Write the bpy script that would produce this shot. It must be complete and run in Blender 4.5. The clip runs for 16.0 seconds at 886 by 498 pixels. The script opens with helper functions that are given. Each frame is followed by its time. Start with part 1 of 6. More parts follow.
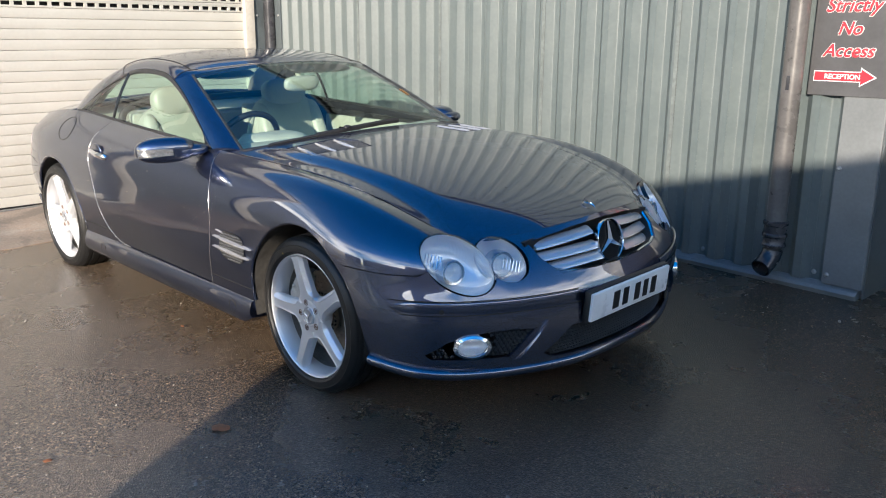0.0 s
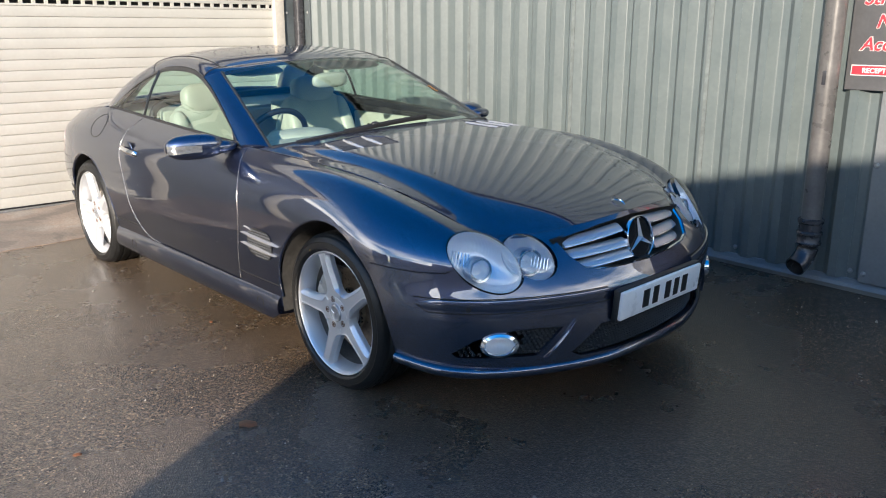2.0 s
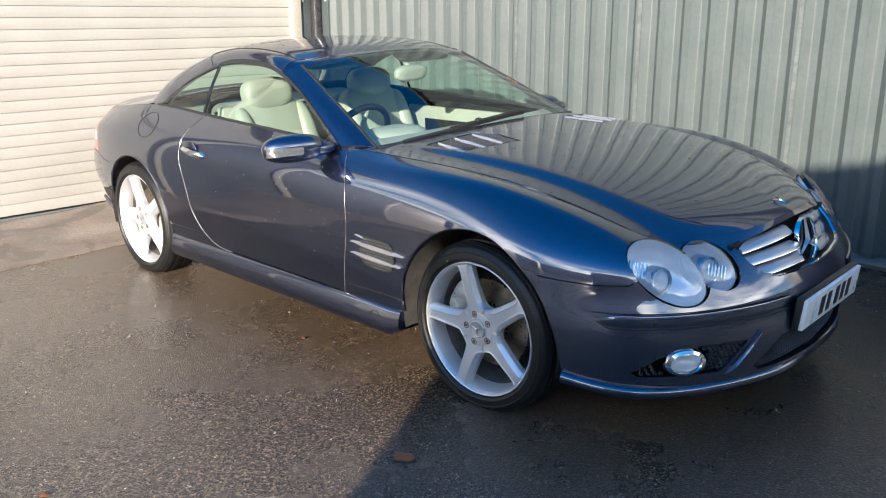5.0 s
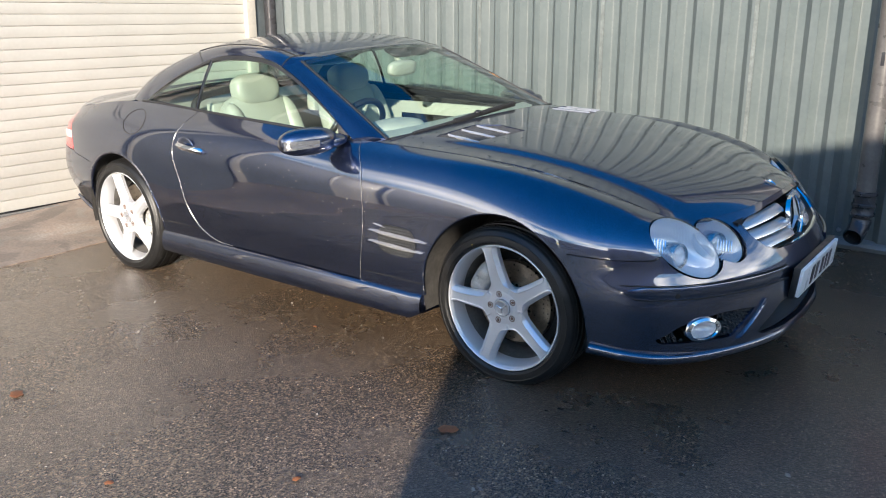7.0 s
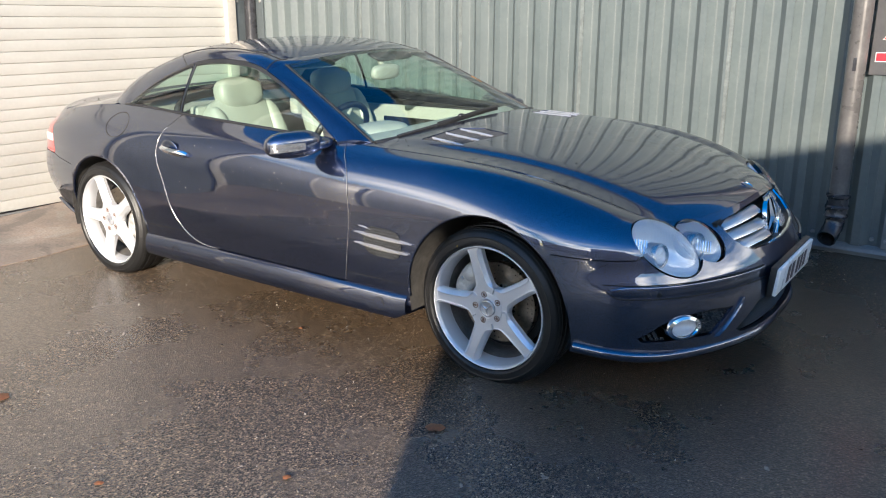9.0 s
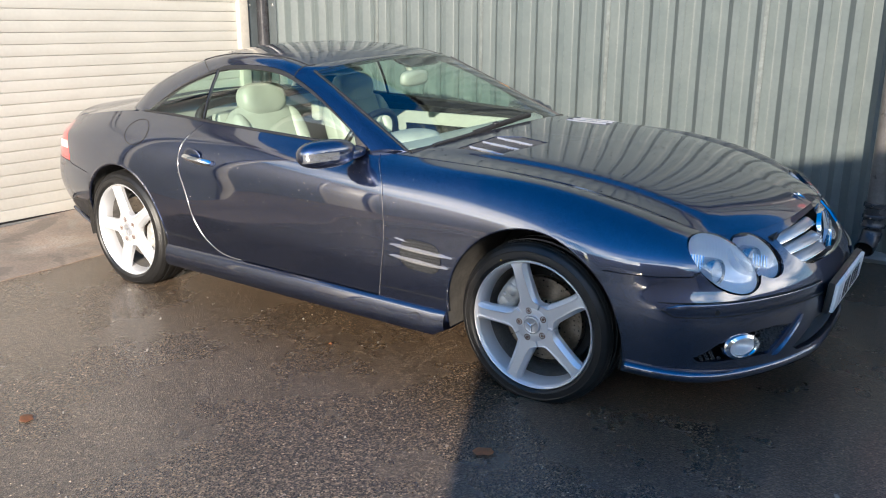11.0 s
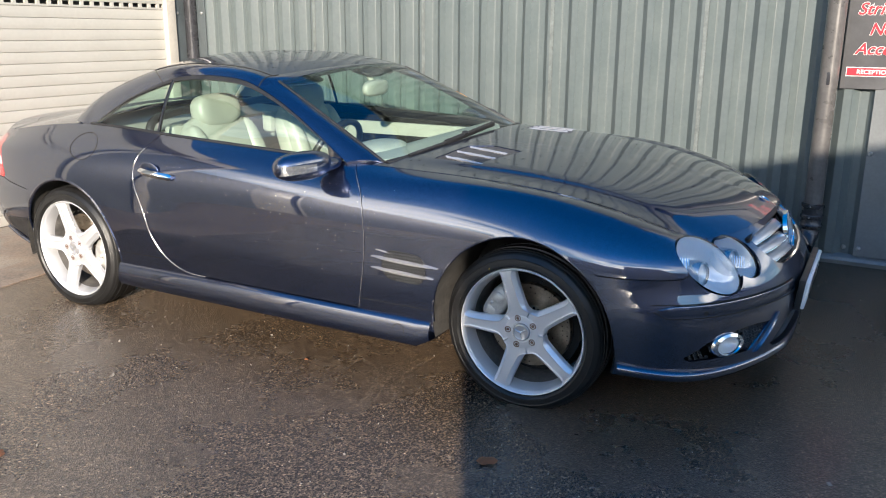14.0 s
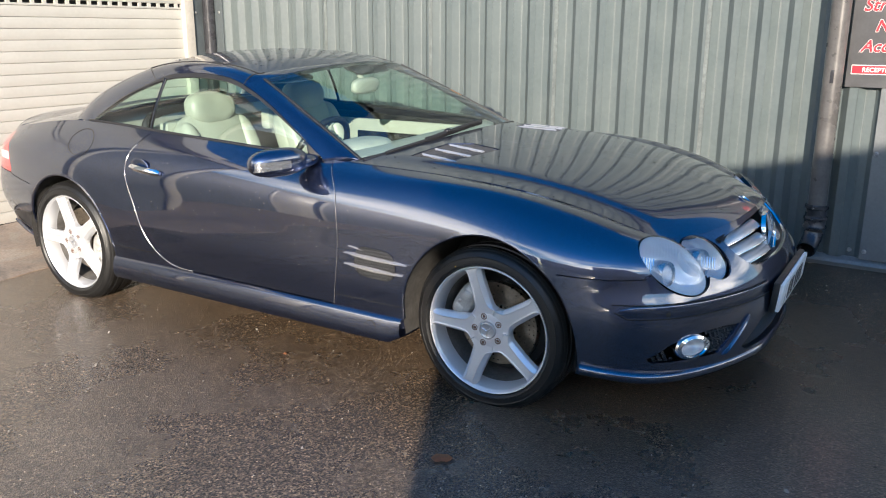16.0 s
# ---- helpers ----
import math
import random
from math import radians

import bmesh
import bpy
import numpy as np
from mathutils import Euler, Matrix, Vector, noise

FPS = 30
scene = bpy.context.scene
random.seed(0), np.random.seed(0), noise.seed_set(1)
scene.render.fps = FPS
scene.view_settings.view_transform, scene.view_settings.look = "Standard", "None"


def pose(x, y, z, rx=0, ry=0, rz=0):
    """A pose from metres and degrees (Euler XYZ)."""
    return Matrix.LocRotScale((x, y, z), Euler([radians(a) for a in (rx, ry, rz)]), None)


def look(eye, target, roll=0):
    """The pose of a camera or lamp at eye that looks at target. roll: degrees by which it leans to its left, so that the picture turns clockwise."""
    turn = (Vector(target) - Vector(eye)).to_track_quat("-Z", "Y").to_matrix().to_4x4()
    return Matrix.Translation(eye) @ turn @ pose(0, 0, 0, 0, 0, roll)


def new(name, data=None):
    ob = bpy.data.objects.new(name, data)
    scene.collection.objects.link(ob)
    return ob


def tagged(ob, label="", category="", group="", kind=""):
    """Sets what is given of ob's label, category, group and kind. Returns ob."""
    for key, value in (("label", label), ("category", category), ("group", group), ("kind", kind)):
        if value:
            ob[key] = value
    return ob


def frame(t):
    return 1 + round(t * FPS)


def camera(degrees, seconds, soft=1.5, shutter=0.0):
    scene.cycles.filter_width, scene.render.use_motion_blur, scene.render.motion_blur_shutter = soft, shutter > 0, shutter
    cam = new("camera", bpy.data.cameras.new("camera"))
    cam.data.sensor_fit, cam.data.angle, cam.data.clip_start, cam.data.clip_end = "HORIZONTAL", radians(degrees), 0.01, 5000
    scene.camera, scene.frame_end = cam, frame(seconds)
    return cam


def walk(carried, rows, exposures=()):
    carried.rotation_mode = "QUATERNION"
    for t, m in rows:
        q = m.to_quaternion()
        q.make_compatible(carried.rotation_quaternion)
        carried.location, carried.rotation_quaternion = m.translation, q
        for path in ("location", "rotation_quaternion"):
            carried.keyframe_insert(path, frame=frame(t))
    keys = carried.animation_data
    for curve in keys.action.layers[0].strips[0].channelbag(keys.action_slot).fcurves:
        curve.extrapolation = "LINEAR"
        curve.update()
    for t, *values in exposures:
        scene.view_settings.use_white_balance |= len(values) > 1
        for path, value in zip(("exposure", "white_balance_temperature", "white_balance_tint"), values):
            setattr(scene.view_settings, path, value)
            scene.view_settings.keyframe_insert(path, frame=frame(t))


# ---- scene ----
cam = camera(56.9, 16.0, 1.1)
METRES, EYE, TILT, LEAN, TURN = 2.580, 1.406, -0.234, -0.411, 45.69
ROWS = [
    (0.0, 0.0, 0.0, 0.0, -0.01, -14.53, 0.04),
    (0.5, 0.0035, 0.001, -0.0008, 0.58, -14.65, 0.09),
    (1.0, 0.0022, 0.0053, -0.0014, 1.09, -14.7, 0.16),
    (1.5, 0.0009, 0.0079, -0.0017, 1.58, -14.72, 0.25),
    (2.0, 0.0026, 0.0087, -0.002, 2.01, -14.73, 0.36),
    (2.5, -0.018, 0.0146, -0.0014, 2.2, -14.82, 0.38),
    (3.0, -0.0727, 0.0276, 0.0021, 2.05, -14.93, 0.44),
    (3.5, -0.1382, 0.0363, 0.005, 1.45, -15.03, 0.63),
    (4.0, -0.1843, 0.0516, 0.0028, 0.84, -15.28, 0.63),
    (4.5, -0.2362, 0.0898, 0.002, 0.07, -15.32, 0.64),
    (5.0, -0.291, 0.1169, 0.0021, -1.96, -15.54, 0.65),
    (7.5, -0.4726, 0.0551, 0.003, -9.01, -15.74, 0.57),
    (8.0, -0.4705, 0.0519, 0.0029, -9.42, -15.68, 0.51),
    (10.5, -0.5058, 0.063, 0.0065, -10.13, -15.34, 0.24),
    (11.0, -0.5365, 0.1129, 0.0064, -10.17, -15.29, 0.27),
    (11.5, -0.5838, 0.1497, 0.0085, -10.33, -15.2, 0.25),
    (12.0, -0.6709, 0.1538, 0.0124, -12.15, -15.0, 0.44),
    (12.5, -0.7126, 0.1421, 0.0145, -14.69, -15.17, 0.58),
    (13.0, -0.7124, 0.1425, 0.0141, -15.75, -15.15, 0.43),
    (13.5, -0.7068, 0.1397, 0.0142, -16.82, -15.05, 0.23),
    (14.0, -0.6542, 0.1455, 0.0098, -17.01, -14.78, 0.15),
    (14.5, -0.5838, 0.135, 0.0071, -16.42, -14.68, 0.03),
    (15.0, -0.5491, 0.1158, 0.0086, -15.35, -14.69, 0.06),
    (15.5, -0.5438, 0.1112, 0.0074, -14.36, -14.72, 0.21),
    (16.0, -0.5412, 0.112, 0.0072, -13.69, -14.83, 0.3),
]
walk(cam, [(t, pose(2.600, -2.668, EYE, TILT, LEAN, TURN) @ pose(METRES * x, METRES * y, METRES * z, 90 + pitch, roll, yaw)) for t, x, y, z, yaw, pitch, roll in ROWS],
     [(0.0, 1.10), (3.0, 1.08), (5.0, 1.19), (8.0, 1.19), (12.0, 1.11), (14.5, 1.07), (16.0, 1.12)])

# ---- light ----
SUN_TO = Vector((0.4617 * math.cos(radians(16)), -0.887 * math.cos(radians(16)), math.sin(radians(16))))
world = bpy.data.worlds.new("sky")
scene.world = world
world.use_nodes = True
wn, wl = world.node_tree.nodes, world.node_tree.links
wn.clear()
sky = wn.new("ShaderNodeTexSky")
sky.sky_type = "NISHITA"
sky.sun_disc = False
sky.sun_elevation, sky.sun_rotation = radians(16), math.atan2(SUN_TO.x, SUN_TO.y)
sky.air_density, sky.dust_density, sky.ozone_density = 1.25, 0.05, 2.0
bg = wn.new("ShaderNodeBackground")
bg.inputs["Strength"].default_value = 0.15
wout = wn.new("ShaderNodeOutputWorld")
way = wn.new("ShaderNodeTexCoord")
flat = wn.new("ShaderNodeMapping")
flat.inputs["Scale"].default_value = (1.0, 1.0, 3.2)
puffs = wn.new("ShaderNodeTexNoise")
puffs.inputs["Scale"].default_value, puffs.inputs["Detail"].default_value, puffs.inputs["Roughness"].default_value = 2.6, 7.0, 0.55
mask = wn.new("ShaderNodeValToRGB")
mask.color_ramp.elements[0].position, mask.color_ramp.elements[1].position = 0.40, 0.62
height = wn.new("ShaderNodeSeparateXYZ")
thin = wn.new("ShaderNodeValToRGB")
for e, (at, v) in zip((thin.color_ramp.elements[0], thin.color_ramp.elements[1]), ((0.32, 1.0), (0.56, 0.0))):
    e.position, e.color = at, (v, v, v, 1)
cover = wn.new("ShaderNodeMath")
cover.operation = "MULTIPLY"
clouds = wn.new("ShaderNodeMix")
clouds.data_type = "RGBA"
clouds.inputs[7].default_value = (15.2, 14.6, 13.8, 1)
wl.new(way.outputs["Generated"], flat.inputs[0])
wl.new(flat.outputs[0], puffs.inputs["Vector"])
wl.new(puffs.outputs[0], mask.inputs[0])
wl.new(way.outputs["Generated"], height.inputs[0])
wl.new(height.outputs[2], thin.inputs[0])
wl.new(mask.outputs[0], cover.inputs[0])
wl.new(thin.outputs[0], cover.inputs[1])
wl.new(cover.outputs[0], clouds.inputs[0])
deep = wn.new("ShaderNodeHueSaturation")
deep.inputs["Saturation"].default_value = 1.75
deep.inputs["Hue"].default_value = 0.512
zenith = wn.new("ShaderNodeValToRGB")
for e, (at, v) in zip((zenith.color_ramp.elements[0], zenith.color_ramp.elements[1]), ((0.25, 0.15), (0.75, 1.0))):
    e.position, e.color = at, (v, v, v, 1)
wl.new(height.outputs[2], zenith.inputs[0])
wl.new(zenith.outputs[0], deep.inputs["Fac"])
wl.new(sky.outputs[0], deep.inputs["Color"])
wl.new(deep.outputs[0], clouds.inputs[6])
wl.new(clouds.outputs[2], bg.inputs[0])
wl.new(bg.outputs[0], wout.inputs[0])
sun_data = bpy.data.lights.new("sun", "SUN")
sun_data.energy, sun_data.angle, sun_data.color = 4.5, radians(0.5), (1.0, 0.88, 0.74)
sun = new("sun", sun_data)
sun.matrix_world = look(SUN_TO * 30, (0, 0, 0))


# ---- materials ----
def material(name, color, rough=0.5, metal=0.0, **extra):
    """A principled material; extra sets further inputs by their names with _ for spaces."""
    m = bpy.data.materials.new(name)
    m.use_nodes = True
    b = m.node_tree.nodes["Principled BSDF"]
    b.inputs["Base Color"].default_value = (*color, 1)
    b.inputs["Roughness"].default_value = rough
    b.inputs["Metallic"].default_value = metal
    for k, v in extra.items():
        b.inputs[k.replace("_", " ")].default_value = v
    return m


def tex(m, kind, scale, coords="Object", **props):
    n, l = m.node_tree.nodes, m.node_tree.links
    c = n.new("ShaderNodeTexCoord")
    t = n.new(kind)
    t.inputs["Scale"].default_value = scale
    for k, v in props.items():
        t.inputs[k].default_value = v
    l.new(c.outputs[coords], t.inputs["Vector"])
    return t


def ramp(m, source, stops):
    n, l = m.node_tree.nodes, m.node_tree.links
    r = n.new("ShaderNodeValToRGB")
    e = r.color_ramp.elements
    while len(e) < len(stops):
        e.new(0.5)
    for s, (p, c) in zip(e, stops):
        s.position, s.color = p, (*c, 1) if len(c) == 3 else c
    l.new(source, r.inputs[0])
    return r.outputs[0]


def mix(m, fac, a, b, mode="MIX"):
    n, l = m.node_tree.nodes, m.node_tree.links
    x = n.new("ShaderNodeMix")
    x.data_type, x.blend_type = "RGBA", mode
    for s, v in ((0, fac), (6, a), (7, b)):
        if isinstance(v, (int, float)):
            x.inputs[s].default_value = v
        elif isinstance(v, tuple):
            x.inputs[s].default_value = (*v, 1)
        else:
            l.new(v, x.inputs[s])
    return x.outputs[2]


def wire(m, source, socket):
    m.node_tree.links.new(source, m.node_tree.nodes["Principled BSDF"].inputs[socket])


def bump(m, source, strength, distance, after=None):
    n, l = m.node_tree.nodes, m.node_tree.links
    b = n.new("ShaderNodeBump")
    b.inputs["Strength"].default_value, b.inputs["Distance"].default_value = strength, distance
    l.new(source, b.inputs["Height"])
    if after:
        l.new(after, b.inputs["Normal"])
    wire(m, b.outputs[0], "Normal")
    return b.outputs[0]


def grey(v):
    return (v, v, v)


def worn(name, color, rough, metal=0.0, amount=0.25, scale=6.0, grain=90.0, relief=0.0, **extra):
    """A surface with blotches, fine grain and uneven gloss."""
    m = material(name, color, rough, metal, **extra)
    a = tex(m, "ShaderNodeTexNoise", scale, Detail=5.0, Roughness=0.6)
    g = tex(m, "ShaderNodeTexNoise", grain, Detail=3.0)
    lo = tuple(c * (1 - amount) for c in color)
    hi = tuple(min(1, c * (1 + amount * 0.6)) for c in color)
    c1 = ramp(m, a.outputs[0], [(0.3, lo), (0.7, hi)])
    c2 = mix(m, 0.25 * amount / 0.25, c1, ramp(m, g.outputs[0], [(0.35, grey(0.35)), (0.65, grey(0.65))]), "OVERLAY")
    wire(m, c2, "Base Color")
    wire(m, ramp(m, a.outputs[0], [(0.25, grey(max(0.02, rough - 0.1))), (0.75, grey(min(1, rough + 0.12)))]), "Roughness")
    if relief:
        bump(m, g.outputs[0], relief, 0.002)
    return m


# car paint: dark blue metallic under clear coat, with very fine dust
paint = material("paint", (0.03, 0.052, 0.12), 0.40, 1.0, Coat_Weight=1.0, Coat_Roughness=0.012, Coat_IOR=2.25)
fl = tex(paint, "ShaderNodeTexVoronoi", 1400.0)
wire(paint, mix(paint, 0.5, (0.031, 0.046, 0.102), ramp(paint, fl.outputs["Color"], [(0.0, (0.012, 0.021, 0.050)), (1.0, (0.062, 0.080, 0.166))])), "Base Color")
dust = tex(paint, "ShaderNodeTexNoise", 9.0, Detail=6.0, Roughness=0.65)
wire(paint, ramp(paint, dust.outputs[0], [(0.4, grey(0.012)), (0.75, grey(0.05))]), "Coat Roughness")

tyre_rubber = worn("tyre_rubber", (0.011, 0.0105, 0.010), 0.44, amount=0.4, scale=14, grain=160, relief=0.3)
black_plastic = worn("black_plastic", (0.018, 0.018, 0.019), 0.42, amount=0.3, scale=20, grain=240, relief=0.15)
black_gloss = material("black_gloss", (0.01, 0.01, 0.011), 0.12)
# near-black for hollows, gaps and grooves: their darkness is in the colour
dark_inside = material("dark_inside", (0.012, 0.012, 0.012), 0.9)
liner_mat = worn("arch_liner", (0.045, 0.042, 0.038), 0.85, amount=0.5, scale=9, grain=60, relief=0.5)
alloy = material("alloy", (0.70, 0.705, 0.72), 0.38, 0.55)
# inner barrel in a darker grey than the rim
barrel_mat = worn("dark_barrel", (0.20, 0.19, 0.18), 0.5, 0.4, amount=0.4, scale=12, grain=120)
_ag = tex(alloy, "ShaderNodeTexNoise", 700.0, Detail=2.0)
wire(alloy, ramp(alloy, _ag.outputs[0], [(0.3, grey(0.34)), (0.7, grey(0.42))]), "Roughness")
silver = material("silver_paint", (0.58, 0.58, 0.59), 0.24, 0.6)
chrome = material("chrome", (0.82, 0.83, 0.85), 0.05, 1.0)
disc_drilled = worn("drilled_disc", (0.30, 0.25, 0.19), 0.35, 0.9, amount=0.35, scale=18, grain=120)
_dots = tex(disc_drilled, "ShaderNodeTexVoronoi", 52.0, Randomness=0.15)
_old = disc_drilled.node_tree.nodes["Principled BSDF"].inputs["Base Color"].links[0].from_socket
wire(disc_drilled, mix(disc_drilled, ramp(disc_drilled, _dots.outputs["Distance"], [(0.30, grey(1)), (0.34, grey(0))]), _old, (0.01, 0.01, 0.01)), "Base Color")
rust = worn("rusty_iron", (0.16, 0.09, 0.06), 0.8, 0.3, amount=0.4, scale=25, grain=150)
caliper_mat = worn("caliper_grey", (0.46, 0.45, 0.42), 0.45, 0.4, amount=0.2, scale=25, grain=150)
leather = worn("cream_leather", (0.36, 0.38, 0.335), 0.45, amount=0.10, scale=8, grain=260, relief=0.2)
leather_dash = worn("pale_dashboard", (0.42, 0.43, 0.39), 0.55, amount=0.10, scale=8, grain=260, relief=0.2)
carpet = worn("dark_carpet", (0.03, 0.03, 0.032), 0.95, amount=0.3, scale=30, grain=400, relief=0.5)
plate_white = worn("plate_white", (0.82, 0.82, 0.80), 0.30, amount=0.06, scale=9, grain=120)
plate_ink = material("plate_ink", (0.012, 0.012, 0.012), 0.35)
red_lens = material("red_lens", (0.55, 0.015, 0.02), 0.08, 0.0, Coat_Weight=1.0, Coat_Roughness=0.02)
clear_lens_back = material("clear_lens_back", (0.75, 0.66, 0.64), 0.25, 0.0, Coat_Weight=1.0, Coat_Roughness=0.02)
reflector = material("reflector", (0.92, 0.925, 0.93), 0.24, 0.35)
_fl = tex(reflector, "ShaderNodeTexWave", 34.0, Distortion=1.5)
bump(reflector, _fl.outputs[0], 0.10, 0.003)
mesh_plastic = material("mesh_plastic", (0.06, 0.062, 0.066), 0.25)
vent_grey = material("vent_grey", (0.07, 0.073, 0.075), 0.35, 0.3)
indicator_mat = material("clear_indicator", (0.55, 0.56, 0.58), 0.14, 0.85, Coat_Weight=1.0, Coat_Roughness=0.02)
bulb_ring = material("lamp_bezel", (0.55, 0.57, 0.6), 0.22, 0.9)


def glass(name, tint, rough=0.0, ior=1.45):
    """Thin clear pane: mostly see-through, with a mirror sheen."""
    m = bpy.data.materials.new(name)
    m.use_nodes = True
    n, l = m.node_tree.nodes, m.node_tree.links
    n.clear()
    out = n.new("ShaderNodeOutputMaterial")
    t = n.new("ShaderNodeBsdfTransparent")
    t.inputs[0].default_value = (*tint, 1)
    g = n.new("ShaderNodeBsdfGlossy")
    g.inputs["Roughness"].default_value = rough
    w = n.new("ShaderNodeLayerWeight")
    w.inputs[0].default_value = 0.5
    p = n.new("ShaderNodeMath")
    p.operation = "POWER"
    p.inputs[1].default_value = 5.0
    f = n.new("ShaderNodeMath")
    f.operation = "MULTIPLY_ADD"
    f0 = ((ior - 1) / (ior + 1)) ** 2 * 2.4
    f.inputs[1].default_value, f.inputs[2].default_value = 1 - f0, f0
    l.new(w.outputs["Facing"], p.inputs[0])
    l.new(p.outputs[0], f.inputs[0])
    s = n.new("ShaderNodeMixShader")
    l.new(f.outputs[0], s.inputs[0])
    l.new(t.outputs[0], s.inputs[1])
    l.new(g.outputs[0], s.inputs[2])
    l.new(s.outputs[0], out.inputs[0])
    return m


car_glass = glass("green_tinted_glass", (0.74, 0.91, 0.83), 0.0, 1.60)
lamp_glass = glass("clear_lamp_glass", (0.97, 0.98, 0.99), 0.0, 1.65)

# yard
asphalt = material("wet_asphalt", (0.04, 0.04, 0.04), 0.4, Diffuse_Roughness=1.0, Specular_IOR_Level=0.8, Coat_Weight=0.22, Coat_Roughness=0.16)
_big = tex(asphalt, "ShaderNodeTexNoise", 1.1, Detail=6.0, Roughness=0.62)
_mid = tex(asphalt, "ShaderNodeTexNoise", 26.0, Detail=4.0)
_cells = tex(asphalt, "ShaderNodeTexVoronoi", 165.0, Randomness=1.0)
_cells2 = tex(asphalt, "ShaderNodeTexVoronoi", 85.0, Randomness=1.0)
_stone = ramp(asphalt, _cells.outputs["Color"], [(0.0, (0.009, 0.0078, 0.0066)), (0.5, (0.041, 0.034, 0.028)), (0.84, (0.105, 0.086, 0.066)), (1.0, (0.22, 0.178, 0.134))])
_chip = ramp(asphalt, _cells2.outputs["Color"], [(0.87, grey(0)), (0.95, grey(1))])
_size = ramp(asphalt, _cells2.outputs["Distance"], [(0.22, grey(1)), (0.34, grey(0))])
_chips = mix(asphalt, 1.0, _chip, _size, "MULTIPLY")
_base = mix(asphalt, _chips, _stone, (0.40, 0.33, 0.24))
_blotch = ramp(asphalt, _big.outputs[0], [(0.35, grey(0.86)), (0.65, grey(1.12))])
_place = asphalt.node_tree.nodes.new("ShaderNodeSeparateXYZ")
_co = asphalt.node_tree.nodes.new("ShaderNodeTexCoord")
asphalt.node_tree.links.new(_co.outputs["Object"], _place.inputs[0])


def _sum(a, ka, b, kb):
    """ka * a + kb * b on the asphalt's net."""
    n, l = asphalt.node_tree.nodes, asphalt.node_tree.links
    outs = []
    for v, k in ((a, ka), (b, kb)):
        m = n.new("ShaderNodeMath")
        m.operation = "MULTIPLY"
        m.inputs[1].default_value = k
        l.new(v, m.inputs[0])
        outs.append(m.outputs[0])
    m = n.new("ShaderNodeMath")
    l.new(outs[0], m.inputs[0])
    l.new(outs[1], m.inputs[1])
    return m.outputs[0]


_off = asphalt.node_tree.nodes.new("ShaderNodeMath")
_off.operation = "ADD"
_off.inputs[1].default_value = 0.9
_abs = asphalt.node_tree.nodes.new("ShaderNodeMath")
_abs.operation = "ABSOLUTE"
asphalt.node_tree.links.new(_place.outputs[0], _off.inputs[0])
asphalt.node_tree.links.new(_off.outputs[0], _abs.inputs[0])
# wet by the car, paler away; the tint also carries sun and shade levels
_far = _sum(_sum(_abs.outputs[0], 0.13, _place.outputs[1], -0.40), 1.0, _big.outputs[0], 0.35)
_dry_light = ramp(asphalt, _far, [(0.50, grey(0)), (1.35, grey(1))])
_wet_light_tint = mix(asphalt, _dry_light, (0.97, 0.82, 0.67), (1.72, 1.62, 1.52))
wire(asphalt, mix(asphalt, 1.0, mix(asphalt, 1.0, _base, _blotch, "MULTIPLY"), _wet_light_tint, "MULTIPLY"), "Base Color")
wire(asphalt, ramp(asphalt, _big.outputs[0], [(0.38, grey(0.24)), (0.62, grey(0.32))]), "Roughness")
_b1 = bump(asphalt, _cells.outputs["Distance"], 0.55, 0.004)
bump(asphalt, _mid.outputs[0], 0.15, 0.004, _b1)

concrete = worn("damp_concrete", (0.31, 0.262, 0.222), 0.38, amount=0.6, scale=1.6, grain=70, relief=0.4)
_stain = tex(concrete, "ShaderNodeTexNoise", 2.7, Detail=7.0, Roughness=0.6, Distortion=0.8)
_damp = ramp(concrete, _stain.outputs[0], [(0.42, (0.62, 0.58, 0.55)), (0.50, (1.0, 0.93, 0.88)), (0.56, (1.0, 0.88, 0.80)), (0.66, (1.04, 1.04, 1.02))])
_old = concrete.node_tree.nodes["Principled BSDF"].inputs["Base Color"].links[0].from_socket
wire(concrete, mix(concrete, 1.0, _old, _damp, "MULTIPLY"), "Base Color")
clad_mat = material("grey_green_cladding", (0.24, 0.285, 0.28), 0.42)
_st = tex(clad_mat, "ShaderNodeTexNoise", 3.0, Detail=6.0, Roughness=0.65)
_fg = tex(clad_mat, "ShaderNodeTexNoise", 45.0, Detail=4.0)
_cc = ramp(clad_mat, _st.outputs[0], [(0.3, (0.086, 0.108, 0.110)), (0.7, (0.112, 0.133, 0.132))])
wire(clad_mat, mix(clad_mat, 0.12, _cc, ramp(clad_mat, _fg.outputs[0], [(0.35, grey(0.3)), (0.65, grey(0.7))]), "OVERLAY"), "Base Color")
wire(clad_mat, ramp(clad_mat, _fg.outputs[0], [(0.3, grey(0.36)), (0.7, grey(0.5))]), "Roughness")
galv = worn("chalky_lap_strip", (0.165, 0.185, 0.18), 0.5, 0.2, amount=0.30, scale=18, grain=70)
flat_flash = worn("grey_flashing", (0.15, 0.16, 0.162), 0.45, amount=0.15, scale=5, grain=60)
dark_flash = worn("dark_flashing", (0.085, 0.10, 0.105), 0.45, amount=0.2, scale=5, grain=60)
pipe_mat = worn("grey_pipe", (0.128, 0.122, 0.118), 0.30, 0.25, amount=0.3, scale=7, grain=60)
pipe_dark = worn("dark_pipe", (0.05, 0.05, 0.055), 0.25, 0.2, amount=0.3, scale=7, grain=60)
shutter_mat = worn("cream_shutter", (0.50, 0.482, 0.435), 0.42, amount=0.06, scale=2.5, grain=40)
